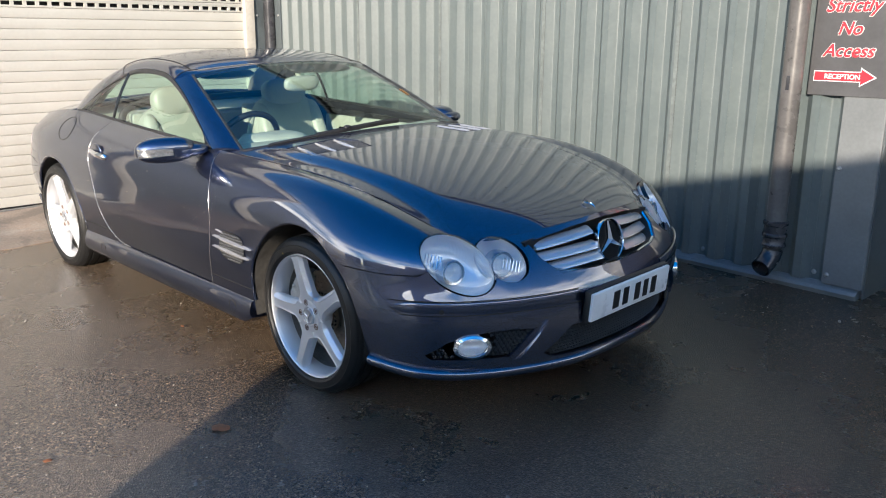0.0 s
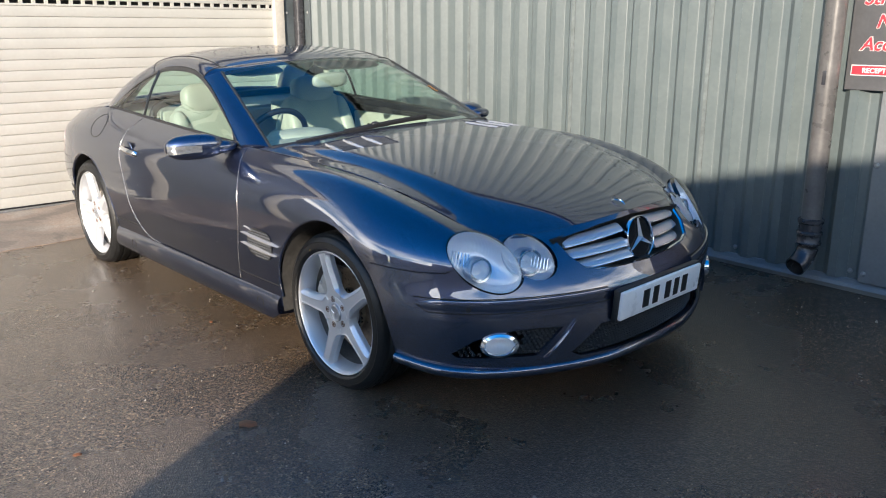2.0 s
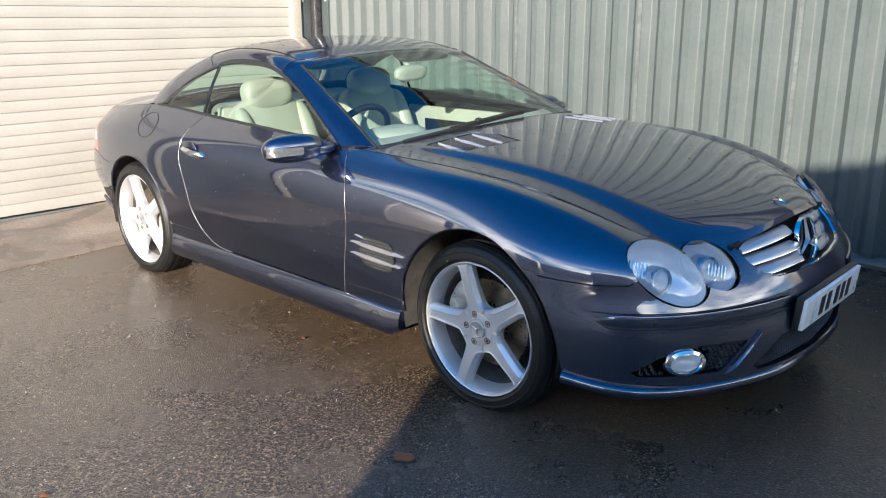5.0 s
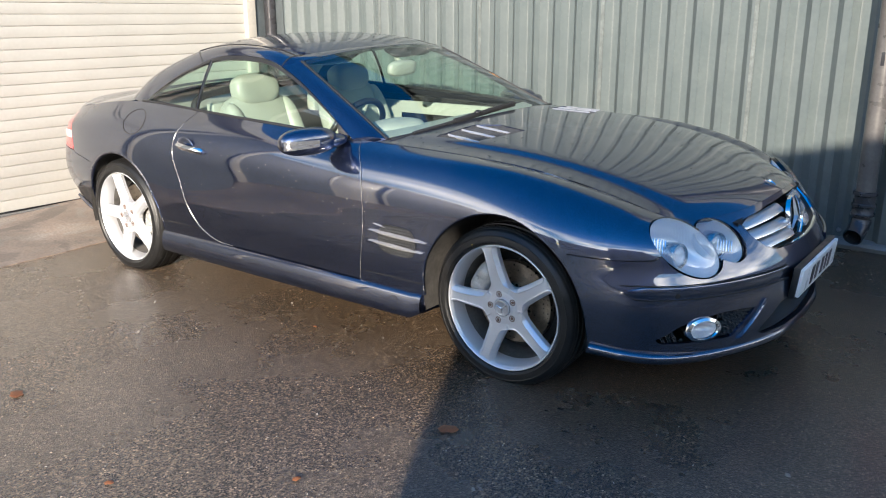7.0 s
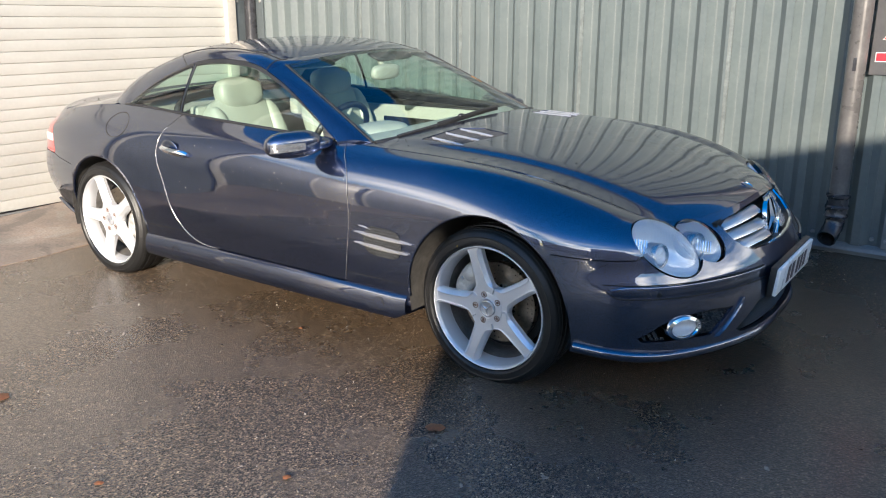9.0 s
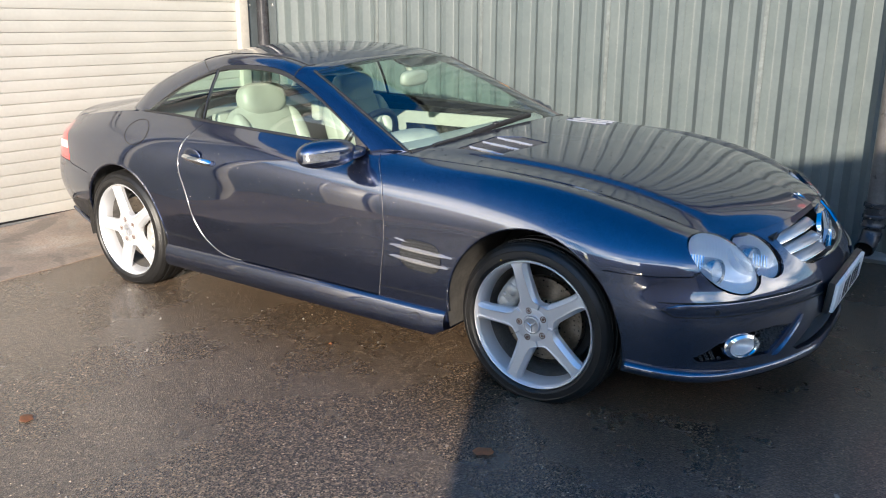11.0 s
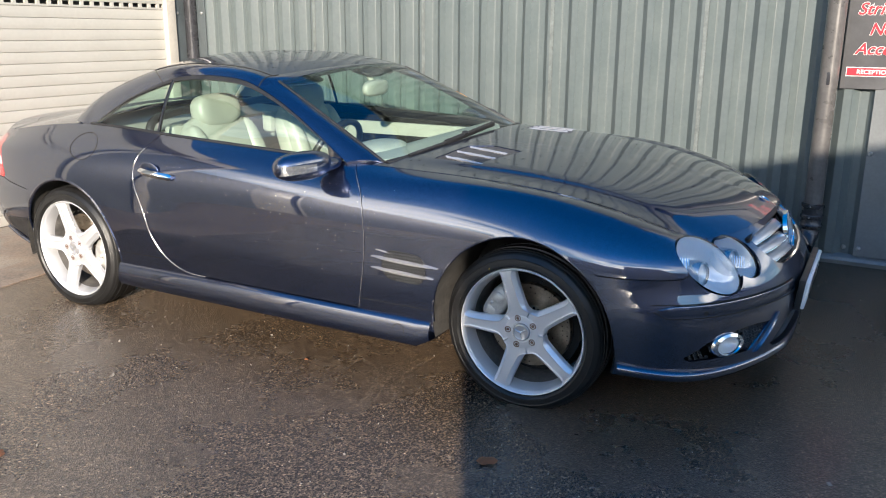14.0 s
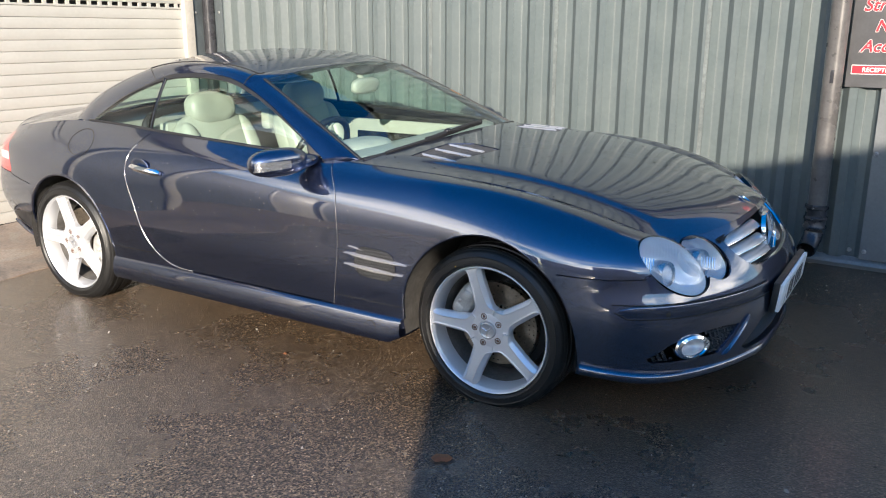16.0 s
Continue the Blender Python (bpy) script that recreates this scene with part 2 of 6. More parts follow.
guide_mat = worn("cream_guide", (0.50, 0.465, 0.405), 0.45, amount=0.10, scale=5, grain=40)
sign_mat = worn("sign_charcoal", (0.075, 0.074, 0.076), 0.35, amount=0.15, scale=6, grain=60)
sign_red = material("sign_red", (0.62, 0.03, 0.045), 0.35)
sign_white = material("sign_white", (0.78, 0.76, 0.74), 0.4)
leaf_mat = worn("brown_leaf", (0.24, 0.09, 0.035), 0.55, amount=0.4, scale=40, grain=200)
pebble_mat = worn("pale_pebble", (0.24, 0.22, 0.19), 0.6, amount=0.3, scale=60, grain=300)
brick_far = worn("far_render", (0.30, 0.27, 0.24), 0.8, amount=0.2, scale=1.2, grain=14)
roof_far = worn("far_roof", (0.13, 0.13, 0.14), 0.7, amount=0.25, scale=1.2, grain=14)
speck_mat = material("dried_dirt", (0.48, 0.46, 0.43), 0.8)
sticker_mat = material("orange_sticker", (0.42, 0.18, 0.03), 0.6)
yellow_mat = material("yellow_paint", (0.65, 0.42, 0.05), 0.5)
bolt_mat = worn("zinc_bolt", (0.35, 0.35, 0.34), 0.45, 0.7, amount=0.3, scale=60, grain=300)
water_bead = material("water_bead", (0.02, 0.025, 0.03), 0.03)

# ---- mesh helpers ----
PLACED = {}


def to_mesh(name, bm, mat, smooth=38):
    if isinstance(bm, bpy.types.Mesh):
        me = bm
    else:
        me = bpy.data.meshes.new(name)
        bm.to_mesh(me)
        bm.free()
    me.materials.clear()
    me.materials.append(mat)
    if smooth:
        for p in me.polygons:
            p.use_smooth = True
        me.set_sharp_from_angle(angle=radians(smooth))
    return me


def thing(name, at, label, category, group="", kind=""):
    """An empty at a thing's base that carries its parts."""
    ob = new(name)
    ob.empty_display_size = 0.1
    ob.matrix_basis = Matrix.Translation(at)
    PLACED[ob] = Matrix.Translation(at)
    return tagged(ob, label, category, group, kind)


def part(name, bm, mat, parent, label="", at=None, smooth=38):
    """One mesh object under a thing or part; its vertices are in world metres, or in those of the pose at."""
    ob = new(name, to_mesh(name, bm, mat, smooth))
    ob.matrix_basis = at if at is not None else Matrix()
    PLACED[ob] = ob.matrix_basis.copy()
    if parent is not None:
        ob.parent = parent
        ob.matrix_parent_inverse = PLACED[parent].inverted()
    return tagged(ob, label)


def solo(name, bm, mat, label, category, group="", kind="", at=None, smooth=38):
    return tagged(part(name, bm, mat, None, "", at, smooth), label, category, group, kind)


def spline(points, samples=None, at=None):
    """Natural cubic spline through points, by chord length; at: parameters 0..1."""
    p = np.array(points, float)
    if p.ndim == 1:
        p = p[:, None]
    d = np.linalg.norm(np.diff(p, axis=0), axis=1) ** 0.75
    t = np.concatenate([[0], np.cumsum(d)])
    t /= t[-1]
    q = np.linspace(0, 1, samples) if at is None else np.asarray(at, float)
    return cubic(t, p, q)


def cubic(t, p, q):
    t, p, q = np.asarray(t, float), np.asarray(p, float), np.asarray(q, float)
    if p.ndim == 1:
        p = p[:, None]
    n = len(t)
    h = np.diff(t)
    a = np.zeros((n, n))
    r = np.zeros_like(p)
    a[0, 0] = a[-1, -1] = 1
    for i in range(1, n - 1):
        a[i, i - 1], a[i, i], a[i, i + 1] = h[i - 1], 2 * (h[i - 1] + h[i]), h[i]
        r[i] = 6 * ((p[i + 1] - p[i]) / h[i] - (p[i] - p[i - 1]) / h[i - 1])
    m = np.linalg.solve(a, r)
    i = np.clip(np.searchsorted(t, q, side="right") - 1, 0, n - 2)
    u = (q - t[i])[:, None]
    hh = h[i][:, None]
    return p[i] + u * ((p[i + 1] - p[i]) / hh - hh * (2 * m[i] + m[i + 1]) / 6) + u ** 2 * m[i] / 2 + u ** 3 * (m[i + 1] - m[i]) / (6 * hh)


def curve_y(knots, x):
    """y of a smooth curve through (x, y) knots at x."""
    k = np.array(sorted(knots), float)
    return cubic(k[:, 0], k[:, 1], np.atleast_1d(x))[:, 0]


def sheet(P, thick=0.0, flip=False, keep=None, middle=(-1.35, 0.0, 0.45), drop=False):
    """A bmesh from an array of points (n, m, 3); with thickness, its faces look away from the middle and the thickness goes inwards."""
    n, m = P.shape[:2]
    bm = bmesh.new()
    vs = [[bm.verts.new(P[i, j]) for j in range(m)] for i in range(n)]
    for i in range(n - 1):
        for j in range(m - 1):
            if keep is not None and not keep(i, j):
                continue
            q = (vs[i][j], vs[i + 1][j], vs[i + 1][j + 1], vs[i][j + 1])
            bm.faces.new(q[::-1] if flip else q)
    bmesh.ops.delete(bm, geom=[v for v in bm.verts if not v.link_faces], context="VERTS")
    if thick:
        bm.normal_update()
        c = Vector(middle)
        if sum(f.normal.dot((f.calc_center_median() - c).normalized()) for f in bm.faces) < 0:
            bmesh.ops.reverse_faces(bm, faces=bm.faces[:])
            bm.normal_update()
        outer = bm.faces[:]
        rim = [e for e in bm.edges if len(e.link_faces) == 1]
        rim = [(e.link_loops[0].vert, e.link_loops[0].link_loop_next.vert) for e in rim]
        back = {v: bm.verts.new(v.co - (Vector((0, 0, 1)) if drop else v.normal) * thick) for v in bm.verts[:]}
        for f in outer:
            bm.faces.new([back[v] for v in reversed(f.verts)])
        for u, w in rim:
            bm.faces.new((w, u, back[u], back[w]))
    return bm


def box(x0, x1, y0, y1, z0, z1, bevel=0.0, segments=2):
    bm = bmesh.new()
    bmesh.ops.create_cube(bm, size=1)
    for v in bm.verts:
        v.co = Vector(((x0 + x1) / 2 + v.co.x * (x1 - x0), (y0 + y1) / 2 + v.co.y * (y1 - y0), (z0 + z1) / 2 + v.co.z * (z1 - z0)))
    if bevel:
        bmesh.ops.bevel(bm, geom=bm.edges[:], offset=bevel, segments=segments, affect="EDGES", profile=0.6)
    return bm


def prism(poly, axis, lo, hi):
    """A closed prism on a polygon: axis y takes (x, z), x takes (y, z), z takes (x, y)."""
    bm = bmesh.new()
    put = {"y": lambda a, b, c: (a, c, b), "x": lambda a, b, c: (c, a, b), "z": lambda a, b, c: (a, b, c)}[axis]
    r0 = [bm.verts.new(put(a, b, lo)) for a, b in poly]
    r1 = [bm.verts.new(put(a, b, hi)) for a, b in poly]
    n = len(poly)
    bm.faces.new(r0)
    bm.faces.new(r1[::-1])
    for i in range(n):
        bm.faces.new((r0[i], r1[i], r1[(i + 1) % n], r0[(i + 1) % n]))
    bmesh.ops.recalc_face_normals(bm, faces=bm.faces[:])
    return bm


def lathe(profile, steps=48, axis="y", arc=(0, 2 * math.pi)):
    """Turns (radius, height) pairs round the axis y or z."""
    bm = bmesh.new()
    full = abs(arc[1] - arc[0] - 2 * math.pi) < 1e-6
    count = steps if full else steps + 1
    rings = []
    for k in range(count):
        a = arc[0] + (arc[1] - arc[0]) * k / steps
        c, s = math.cos(a), math.sin(a)
        rings.append([bm.verts.new((r * c, h, r * s) if axis == "y" else (r * c, r * s, h)) for r, h in profile])
    for k in range(steps if full else count - 1):
        a, b = rings[k], rings[(k + 1) % count]
        for i in range(len(profile) - 1):
            try:
                bm.faces.new((a[i], b[i], b[i + 1], a[i + 1]))
            except ValueError:
                pass
    bmesh.ops.remove_doubles(bm, verts=bm.verts[:], dist=1e-6)
    bmesh.ops.recalc_face_normals(bm, faces=bm.faces[:])
    return bm


def tube(points, radius, sides=8, caps=True, taper=None):
    """A round bar along a line of points."""
    bm = bmesh.new()
    pts = [Vector(p) for p in points]
    rings = []
    ref = Vector((0, 0, 1))
    for i, p in enumerate(pts):
        d = (pts[min(i + 1, len(pts) - 1)] - pts[max(i - 1, 0)]).normalized()
        a = d.cross(ref)
        if a.length < 0.05:
            a = d.cross(Vector((1, 0, 0)))
        a.normalize()
        b = d.cross(a).normalized()
        r = radius * (taper(i / (len(pts) - 1)) if taper else 1)
        rings.append([bm.verts.new(p + (a * math.cos(2 * math.pi * k / sides) + b * math.sin(2 * math.pi * k / sides)) * r) for k in range(sides)])
    for i in range(len(rings) - 1):
        for k in range(sides):
            bm.faces.new((rings[i][k], rings[i][(k + 1) % sides], rings[i + 1][(k + 1) % sides], rings[i + 1][k]))
    if caps:
        bm.faces.new(rings[0][::-1])
        bm.faces.new(rings[-1])
    bmesh.ops.recalc_face_normals(bm, faces=bm.faces[:])
    return bm


def ball(center, radii, turn=None, power=2.0, seg=28, rings=18):
    """A rounded lump: ellipsoid, or boxier with a higher power."""
    bm = bmesh.new()
    bmesh.ops.create_uvsphere(bm, u_segments=seg, v_segments=rings, radius=1)
    for v in bm.verts:
        c = v.co
        k = (abs(c.x) ** power + abs(c.y) ** power + abs(c.z) ** power) ** (-1 / power)
        w = Vector((c.x * k * radii[0], c.y * k * radii[1], c.z * k * radii[2]))
        if turn:
            w = turn @ w
        v.co = w + Vector(center)
    return bm


def join(*bms):
    out = bms[0]
    for b in bms[1:]:
        me = bpy.data.meshes.new("tmp")
        b.to_mesh(me)
        b.free()
        out.from_mesh(me)
        bpy.data.meshes.remove(me)
    return out


def moved(bm, m):
    bmesh.ops.transform(bm, matrix=m, verts=bm.verts[:])
    return bm


def mirrored(me):
    """The mesh on the other side of y = 0."""
    bm = bmesh.new()
    bm.from_mesh(me)
    for v in bm.verts:
        v.co.y = -v.co.y
    bmesh.ops.reverse_faces(bm, faces=bm.faces[:])
    return bm


def mesh_of(bm):
    me = bpy.data.meshes.new("tmp")
    bm.to_mesh(me)
    bm.free()
    return me


def carve(me, cutter, op="DIFFERENCE"):
    """A boolean of two closed meshes; gives a bmesh."""
    a = new("carved", me.copy())
    b = new("cutter", mesh_of(cutter))
    mod = a.modifiers.new("cut", "BOOLEAN")
    mod.operation, mod.object, mod.solver = op, b, "MANIFOLD"
    bpy.context.view_layer.update()
    got = bpy.data.meshes.new_from_object(a.evaluated_get(bpy.context.evaluated_depsgraph_get()))
    bm = bmesh.new()
    bm.from_mesh(got)
    for ob in (a, b):
        bpy.data.objects.remove(ob)
    bpy.data.meshes.remove(got)
    return bm


def circle(cx, cz, r, n=64, a0=0.0, a1=2 * math.pi):
    return [(cx + r * math.cos(a0 + (a1 - a0) * k / n), cz + r * math.sin(a0 + (a1 - a0) * k / n)) for k in range(n)]


# ---- yard ----
def rise(x, y):
    """Height of the yard: it falls from the wall and the shutter towards the middle."""
    z = 0.027 * (math.log(1 + math.exp((y + 0.86) * 9)) / 9 if y < 1.75 else 2.61)
    z += 0.040 * min(max(y - 0.95, 0), 0.80) + 0.026 * min(max(-2.9 - x, 0), 1.4)
    return z


def draped(xs, ys, lift=0.0, depth=0.0):
    """A sheet over the yard on a net of lines, with sides where it has depth; xs may depend on y."""
    P = np.array([[(x, y, rise(x, y) + lift) for y in ys] for x in xs])
    if not depth:
        return sheet(P)
    bm = sheet(P)
    bm.normal_update()
    for e in [e for e in bm.edges if e.is_boundary]:
        a, b = e.verts
        lo = [bm.verts.new(v.co - Vector((0, 0, depth))) for v in (b, a)]
        bm.faces.new((a, b, *lo))
    bmesh.ops.recalc_face_normals(bm, faces=bm.faces[:])
    return bm


yard_x = [-60, -20, -8, -4.4] + [-4.3 + 0.2 * k for k in range(36)] + [4, 6, 10, 20, 60]
yard_y = [-60, -20, -8, -4, -3, -2, -1.6] + [-1.4 + 0.1 * k for k in range(33)] + [2.6, 8, 60]
ground_bm = draped(yard_x, yard_y)
solo("ground", ground_bm, asphalt, "dark wet asphalt yard with fine chippings", "ground", kind="structure", smooth=60)
apron_bm = draped([-4.4, -4.1, -3.8, -3.5, -3.3, -3.135], [-9, -5, -3, -2, -1.6, -1.2, -1.0, -0.8, -0.6, -0.4, -0.2, 0, 0.3, 0.6, 0.95, 1.2, 1.5, 1.75], 0.006, 0.1)
for v in apron_bm.verts:
    if v.co.x > -3.14:
        v.co.x += 0.012 * math.sin(v.co.y * 3.1) + 0.006 * math.sin(v.co.y * 11)
solo("pavement", apron_bm, concrete, "stained damp concrete apron before the shutter", "pavement", kind="structure", smooth=0)

# clad wall: trapezoid ribs on a pitch of 167 mm; built along x, then turned a little to its true line
WALL_Y, PITCH, WALL_END, WALL_TOP, RIB0 = 1.67, 0.1675, 1.245, 4.1, -0.095
ALONG = Matrix.Translation((1.0, WALL_Y, 0)) @ Matrix.Rotation(radians(-1.43), 4, "Z") @ Matrix.Translation((-1.0, -WALL_Y, 0))


def clad_sheet(k0, k1, z0, z1):
    """A sheet of profiled steel from the crest of rib k0 to that of rib k1."""
    bends = ((0.0, -0.018), (0.022, -0.018), (0.024, -0.0205), (0.027, -0.017), (0.062, 0.017), (0.066, 0.018), (0.068, 0.0155), (0.072, 0.018), (0.1135, 0.018), (0.1535, -0.018))
    line = []
    for k in range(k0, k1 + 1):
        for dx, dy in bends if k < k1 else bends[:1]:
            line.append((RIB0 + k * PITCH + dx * 0.9437, WALL_Y + dy))
    bm = bmesh.new()
    lo = [bm.verts.new((x, y, z0)) for x, y in line]
    hi = [bm.verts.new((x, y, z1)) for x, y in line]
    for i in range(len(line) - 1):
        bm.faces.new((lo[i], lo[i + 1], hi[i + 1], hi[i]))
    bm.normal_update()
    bmesh.ops.solidify(bm, geom=bm.faces[:], thickness=0.003)
    return bm


wall_clad = solo("wall_north", box(-4.5, WALL_END, WALL_Y + 0.022, WALL_Y + 0.30, -0.1, WALL_TOP), dark_flash, "steel-framed wall behind profiled cladding", "wall", kind="structure", smooth=0)
for k0, k1 in ((-24, -17), (-17, -11), (-11, -5), (-5, 1), (1, 7)):
    part("cladding_sheet", clad_sheet(k0, k1, 0.146, WALL_TOP), clad_mat, wall_clad, "profiled grey-green steel sheet", smooth=20)
for k in (-17, -11, -5, 1):
    x = RIB0 + k * PITCH
    part("lap_strip", box(x - 0.004, x + 0.020, WALL_Y - 0.0225, WALL_Y - 0.0185, 0.16, WALL_TOP), galv, wall_clad, "chalky lapped edge of a sheet", smooth=0)
part("base_flashing", prism([(WALL_Y - 0.04, 0.134), (WALL_Y - 0.05, 0.118), (WALL_Y - 0.03, 0.06), (WALL_Y + 0.03, 0.06), (WALL_Y + 0.03, 0.15), (WALL_Y, 0.15)], "x", -4.3, 1.235), flat_flash, wall_clad, "folded grey steel drip flashing", smooth=0)
part("corner_flashing", prism([(1.052, WALL_Y - 0.018), (1.046, WALL_Y - 0.022), (1.245, WALL_Y - 0.025), (1.251, WALL_Y - 0.02), (1.245, WALL_Y + 0.2), (1.239, WALL_Y + 0.2), (1.239, WALL_Y - 0.017)], "z", 0.15, WALL_TOP), flat_flash, wall_clad, "flat grey corner flashing", smooth=0)
part("return_panel", box(1.245, 1.257, WALL_Y, WALL_Y + 0.55, 0.10, WALL_TOP), dark_flash, wall_clad, "dark return of the wall", smooth=0)
part("eave_trim", box(-4.5, 1.3, WALL_Y - 0.1, WALL_Y + 0.3, WALL_TOP, WALL_TOP + 0.12, 0.01), dark_flash, wall_clad, "", smooth=0)
part("corner_post", box(-4.205, -4.105, WALL_Y - 0.032, WALL_Y - 0.018, 0.1, WALL_TOP, 0.003), dark_flash, wall_clad, "grey-blue corner flashing", smooth=0)
screw_at = [(0.669 + k * 2 * PITCH, WALL_Y + 0.014, z) for k in (-5, -4, -3, -2, -1, 0) for z in (0.187, 1.78, 3.2)]
screw_at += [(0.989, WALL_Y + 0.014, 0.189), (1.070, WALL_Y - 0.026, 0.196), (1.065, WALL_Y - 0.026, 0.756), (-4.146, WALL_Y - 0.034, 1.56)]
screw_mesh = to_mesh("screw", lathe([(0.0, -0.006), (0.008, -0.005), (0.011, 0.0), (0.014, 0.002)], 12), bolt_mat, 50)
for at in screw_at:
    part("screw", screw_mesh, bolt_mat, wall_clad, "", at=Matrix.Translation(at), smooth=50)

# recess past the corner
wall_recess = solo("wall_recess", box(1.257, 2.7, WALL_Y + 0.55, WALL_Y + 0.75, -0.1, 2.7), dark_flash, "dark recessed wall past the clad corner", "wall", kind="structure", smooth=0)
recess_door = solo("door_1", box(1.40, 2.3, WALL_Y + 0.505, WALL_Y + 0.55, 0.13, 2.2, 0.006), dark_inside, "dark door in the recess with a pale frame", "door", kind="structure", smooth=0)
part("door_frame", box(1.345, 1.398, WALL_Y + 0.49, WALL_Y + 0.55, 0.10, 2.26, 0.004), guide_mat, recess_door, "pale painted frame", smooth=0)
part("threshold", box(1.345, 2.4, WALL_Y + 0.42, WALL_Y + 0.489, 0.09, 0.135, 0.004), yellow_mat, recess_door, "yellow painted threshold", smooth=0)

# shutter wall
SHUT_X, SHUT_L, WEST_TOP, WEST_END = -4.30, -2.1, 3.5, -3.2
wall_w = solo("wall_west", join(box(-4.6, SHUT_X - 0.03, 1.595, 2.2, -0.1, WEST_TOP), box(-4.6, SHUT_X - 0.03, WEST_END, 1.595, 3.06, WEST_TOP), box(-4.6, SHUT_X - 0.03, WEST_END, SHUT_L, -0.1, 3.06)), dark_flash, "dark wall round the roller shutter", "wall", kind="structure", smooth=0)
part("jamb_flashing", box(SHUT_X - 0.03, SHUT_X + 0.025, 1.586, 1.79, 0.0, WALL_TOP, 0.004), dark_flash, wall_w, "folded grey-blue flashing", smooth=0)
part("screw", screw_mesh, bolt_mat, wall_w, "", at=pose(SHUT_X + 0.026, 1.625, 1.557, 0, 0, 90), smooth=50)
shutter = thing("roller_shutter", (SHUT_X, -1.5, 0), "cream steel roller shutter with a row of vision slots", "roller shutter", kind="structure")
SLAT, SHUT_R = 0.080, 1.52


def slat_bm(z, y0=SHUT_L, y1=SHUT_R):
    """One curved shutter slat with its hooked lower joint."""
    prof = [(0.006, 0.0), (0.0098, 0.002), (0.012, 0.011), (0.0133, 0.038), (0.0125, 0.060), (0.0108, 0.0765), (0.006, 0.0785), (-0.006, 0.0785), (-0.006, 0.0)]
    bm = bmesh.new()
    a = [bm.verts.new((SHUT_X - 0.012 + dx, y0, z + dz)) for dx, dz in prof]
    b = [bm.verts.new((SHUT_X - 0.012 + dx, y1, z + dz)) for dx, dz in prof]
    n = len(prof)
    for i in range(n):
        bm.faces.new((a[i], b[i], b[(i + 1) % n], a[(i + 1) % n]))
    bm.faces.new(a)
    bm.faces.new(b[::-1])
    bmesh.ops.recalc_face_normals(bm, faces=bm.faces[:])
    return bm


Z0 = 0.060
for k in range(1, 38):
    z = Z0 + k * SLAT
    if k in (19, 20):
        # slotted slat: two bars and the webs between the slots
        bms = [box(SHUT_X - 0.016, SHUT_X + 0.004, SHUT_L, SHUT_R, z, z + 0.016, 0.003), box(SHUT_X - 0.016, SHUT_X + 0.004, SHUT_L, SHUT_R, z + 0.046, z + 0.0775, 0.004)]
        y = SHUT_L + .03
        while y < SHUT_R:
            bms.append(box(SHUT_X - 0.014, SHUT_X + 0.003, y, y + 0.026, z + 0.014, z + 0.048))
            y += 0.092
        part("slotted_slat", join(*bms), shutter_mat, shutter, "slat with dark vision slots", smooth=30)
    else:
        part("slat", slat_bm(z), shutter_mat, shutter)
part("slot_backing", box(SHUT_X - 0.035, SHUT_X - 0.028, SHUT_L, SHUT_R, 0.1, 3.0), dark_inside, shutter, "", smooth=0)
part("bottom_rail", box(SHUT_X - 0.02, SHUT_X + 0.012, SHUT_L, SHUT_R, 0.062, 0.139, 0.006), shutter_mat, shutter, "", smooth=30)
part("bottom_seal", box(SHUT_X - 0.03, SHUT_X + 0.008, SHUT_L, SHUT_R + 0.06, 0.02, 0.0615, 0.004), black_plastic, shutter, "black rubber seal", smooth=30)
part("floor_strip", box(SHUT_X + 0.02, SHUT_X + 0.07, SHUT_L, 0.2, 0.02, 0.052, 0.003), bolt_mat, shutter, "worn steel threshold strip", smooth=30)
part("guide_rail", box(SHUT_X - 0.03, SHUT_X + 0.045, 1.49, 1.585, 0.02, 3.06, 0.004), guide_mat, shutter, "cream guide channel", smooth=30)
part("guide_rail", box(SHUT_X - 0.03, SHUT_X + 0.045, SHUT_L - .09, SHUT_L, 0.02, 3.06, 0.004), guide_mat, shutter, "cream guide channel", smooth=30)
part("shutter_box", box(SHUT_X - 0.05, SHUT_X + 0.25, SHUT_L - .1, 1.60, 3.06, 3.36, 0.02), shutter_mat, shutter, "", smooth=30)
# pale end of the shutter building, then a lower yard wall with a pale door in it
part("corner_flashing", box(-4.62, SHUT_X - 0.015, WEST_END - 0.10, WEST_END, -0.1, WEST_TOP, 0.005), guide_mat, wall_w, "cream corner flashing", smooth=30)
part("fascia", box(SHUT_X - 0.03, SHUT_X + 0.03, WEST_END, SHUT_L - 0.1, 3.06, 3.36, 0.005), guide_mat, wall_w, "cream fascia board", smooth=30)
yard_wall = solo("wall_yard", join(box(-4.6, -4.33, -5.25, WEST_END - 0.10, 2.02, 2.2), box(-4.6, -4.33, -4.45, WEST_END - 0.10, -0.1, 2.02), box(-4.6, -4.33, -9, -5.25, -0.1, 2.2)), dark_flash, "low dark yard wall with a pale door", "wall", kind="structure", smooth=0)
pale_door = part("door_leaf", box(-4.40, -4.36, -5.19, -4.51, 0.03, 1.98, 0.004), guide_mat, yard_wall, "pale door", smooth=30)
for y0, y1, z0, z1 in ((-5.25, -5.195, 0, 2.02), (-4.505, -4.45, 0, 2.02), (-5.195, -4.505, 1.985, 2.02)):
    part("door_frame", box(-4.42, -4.325, y0, y1, z0, z1, 0.004), guide_mat, yard_wall, "", smooth=30)
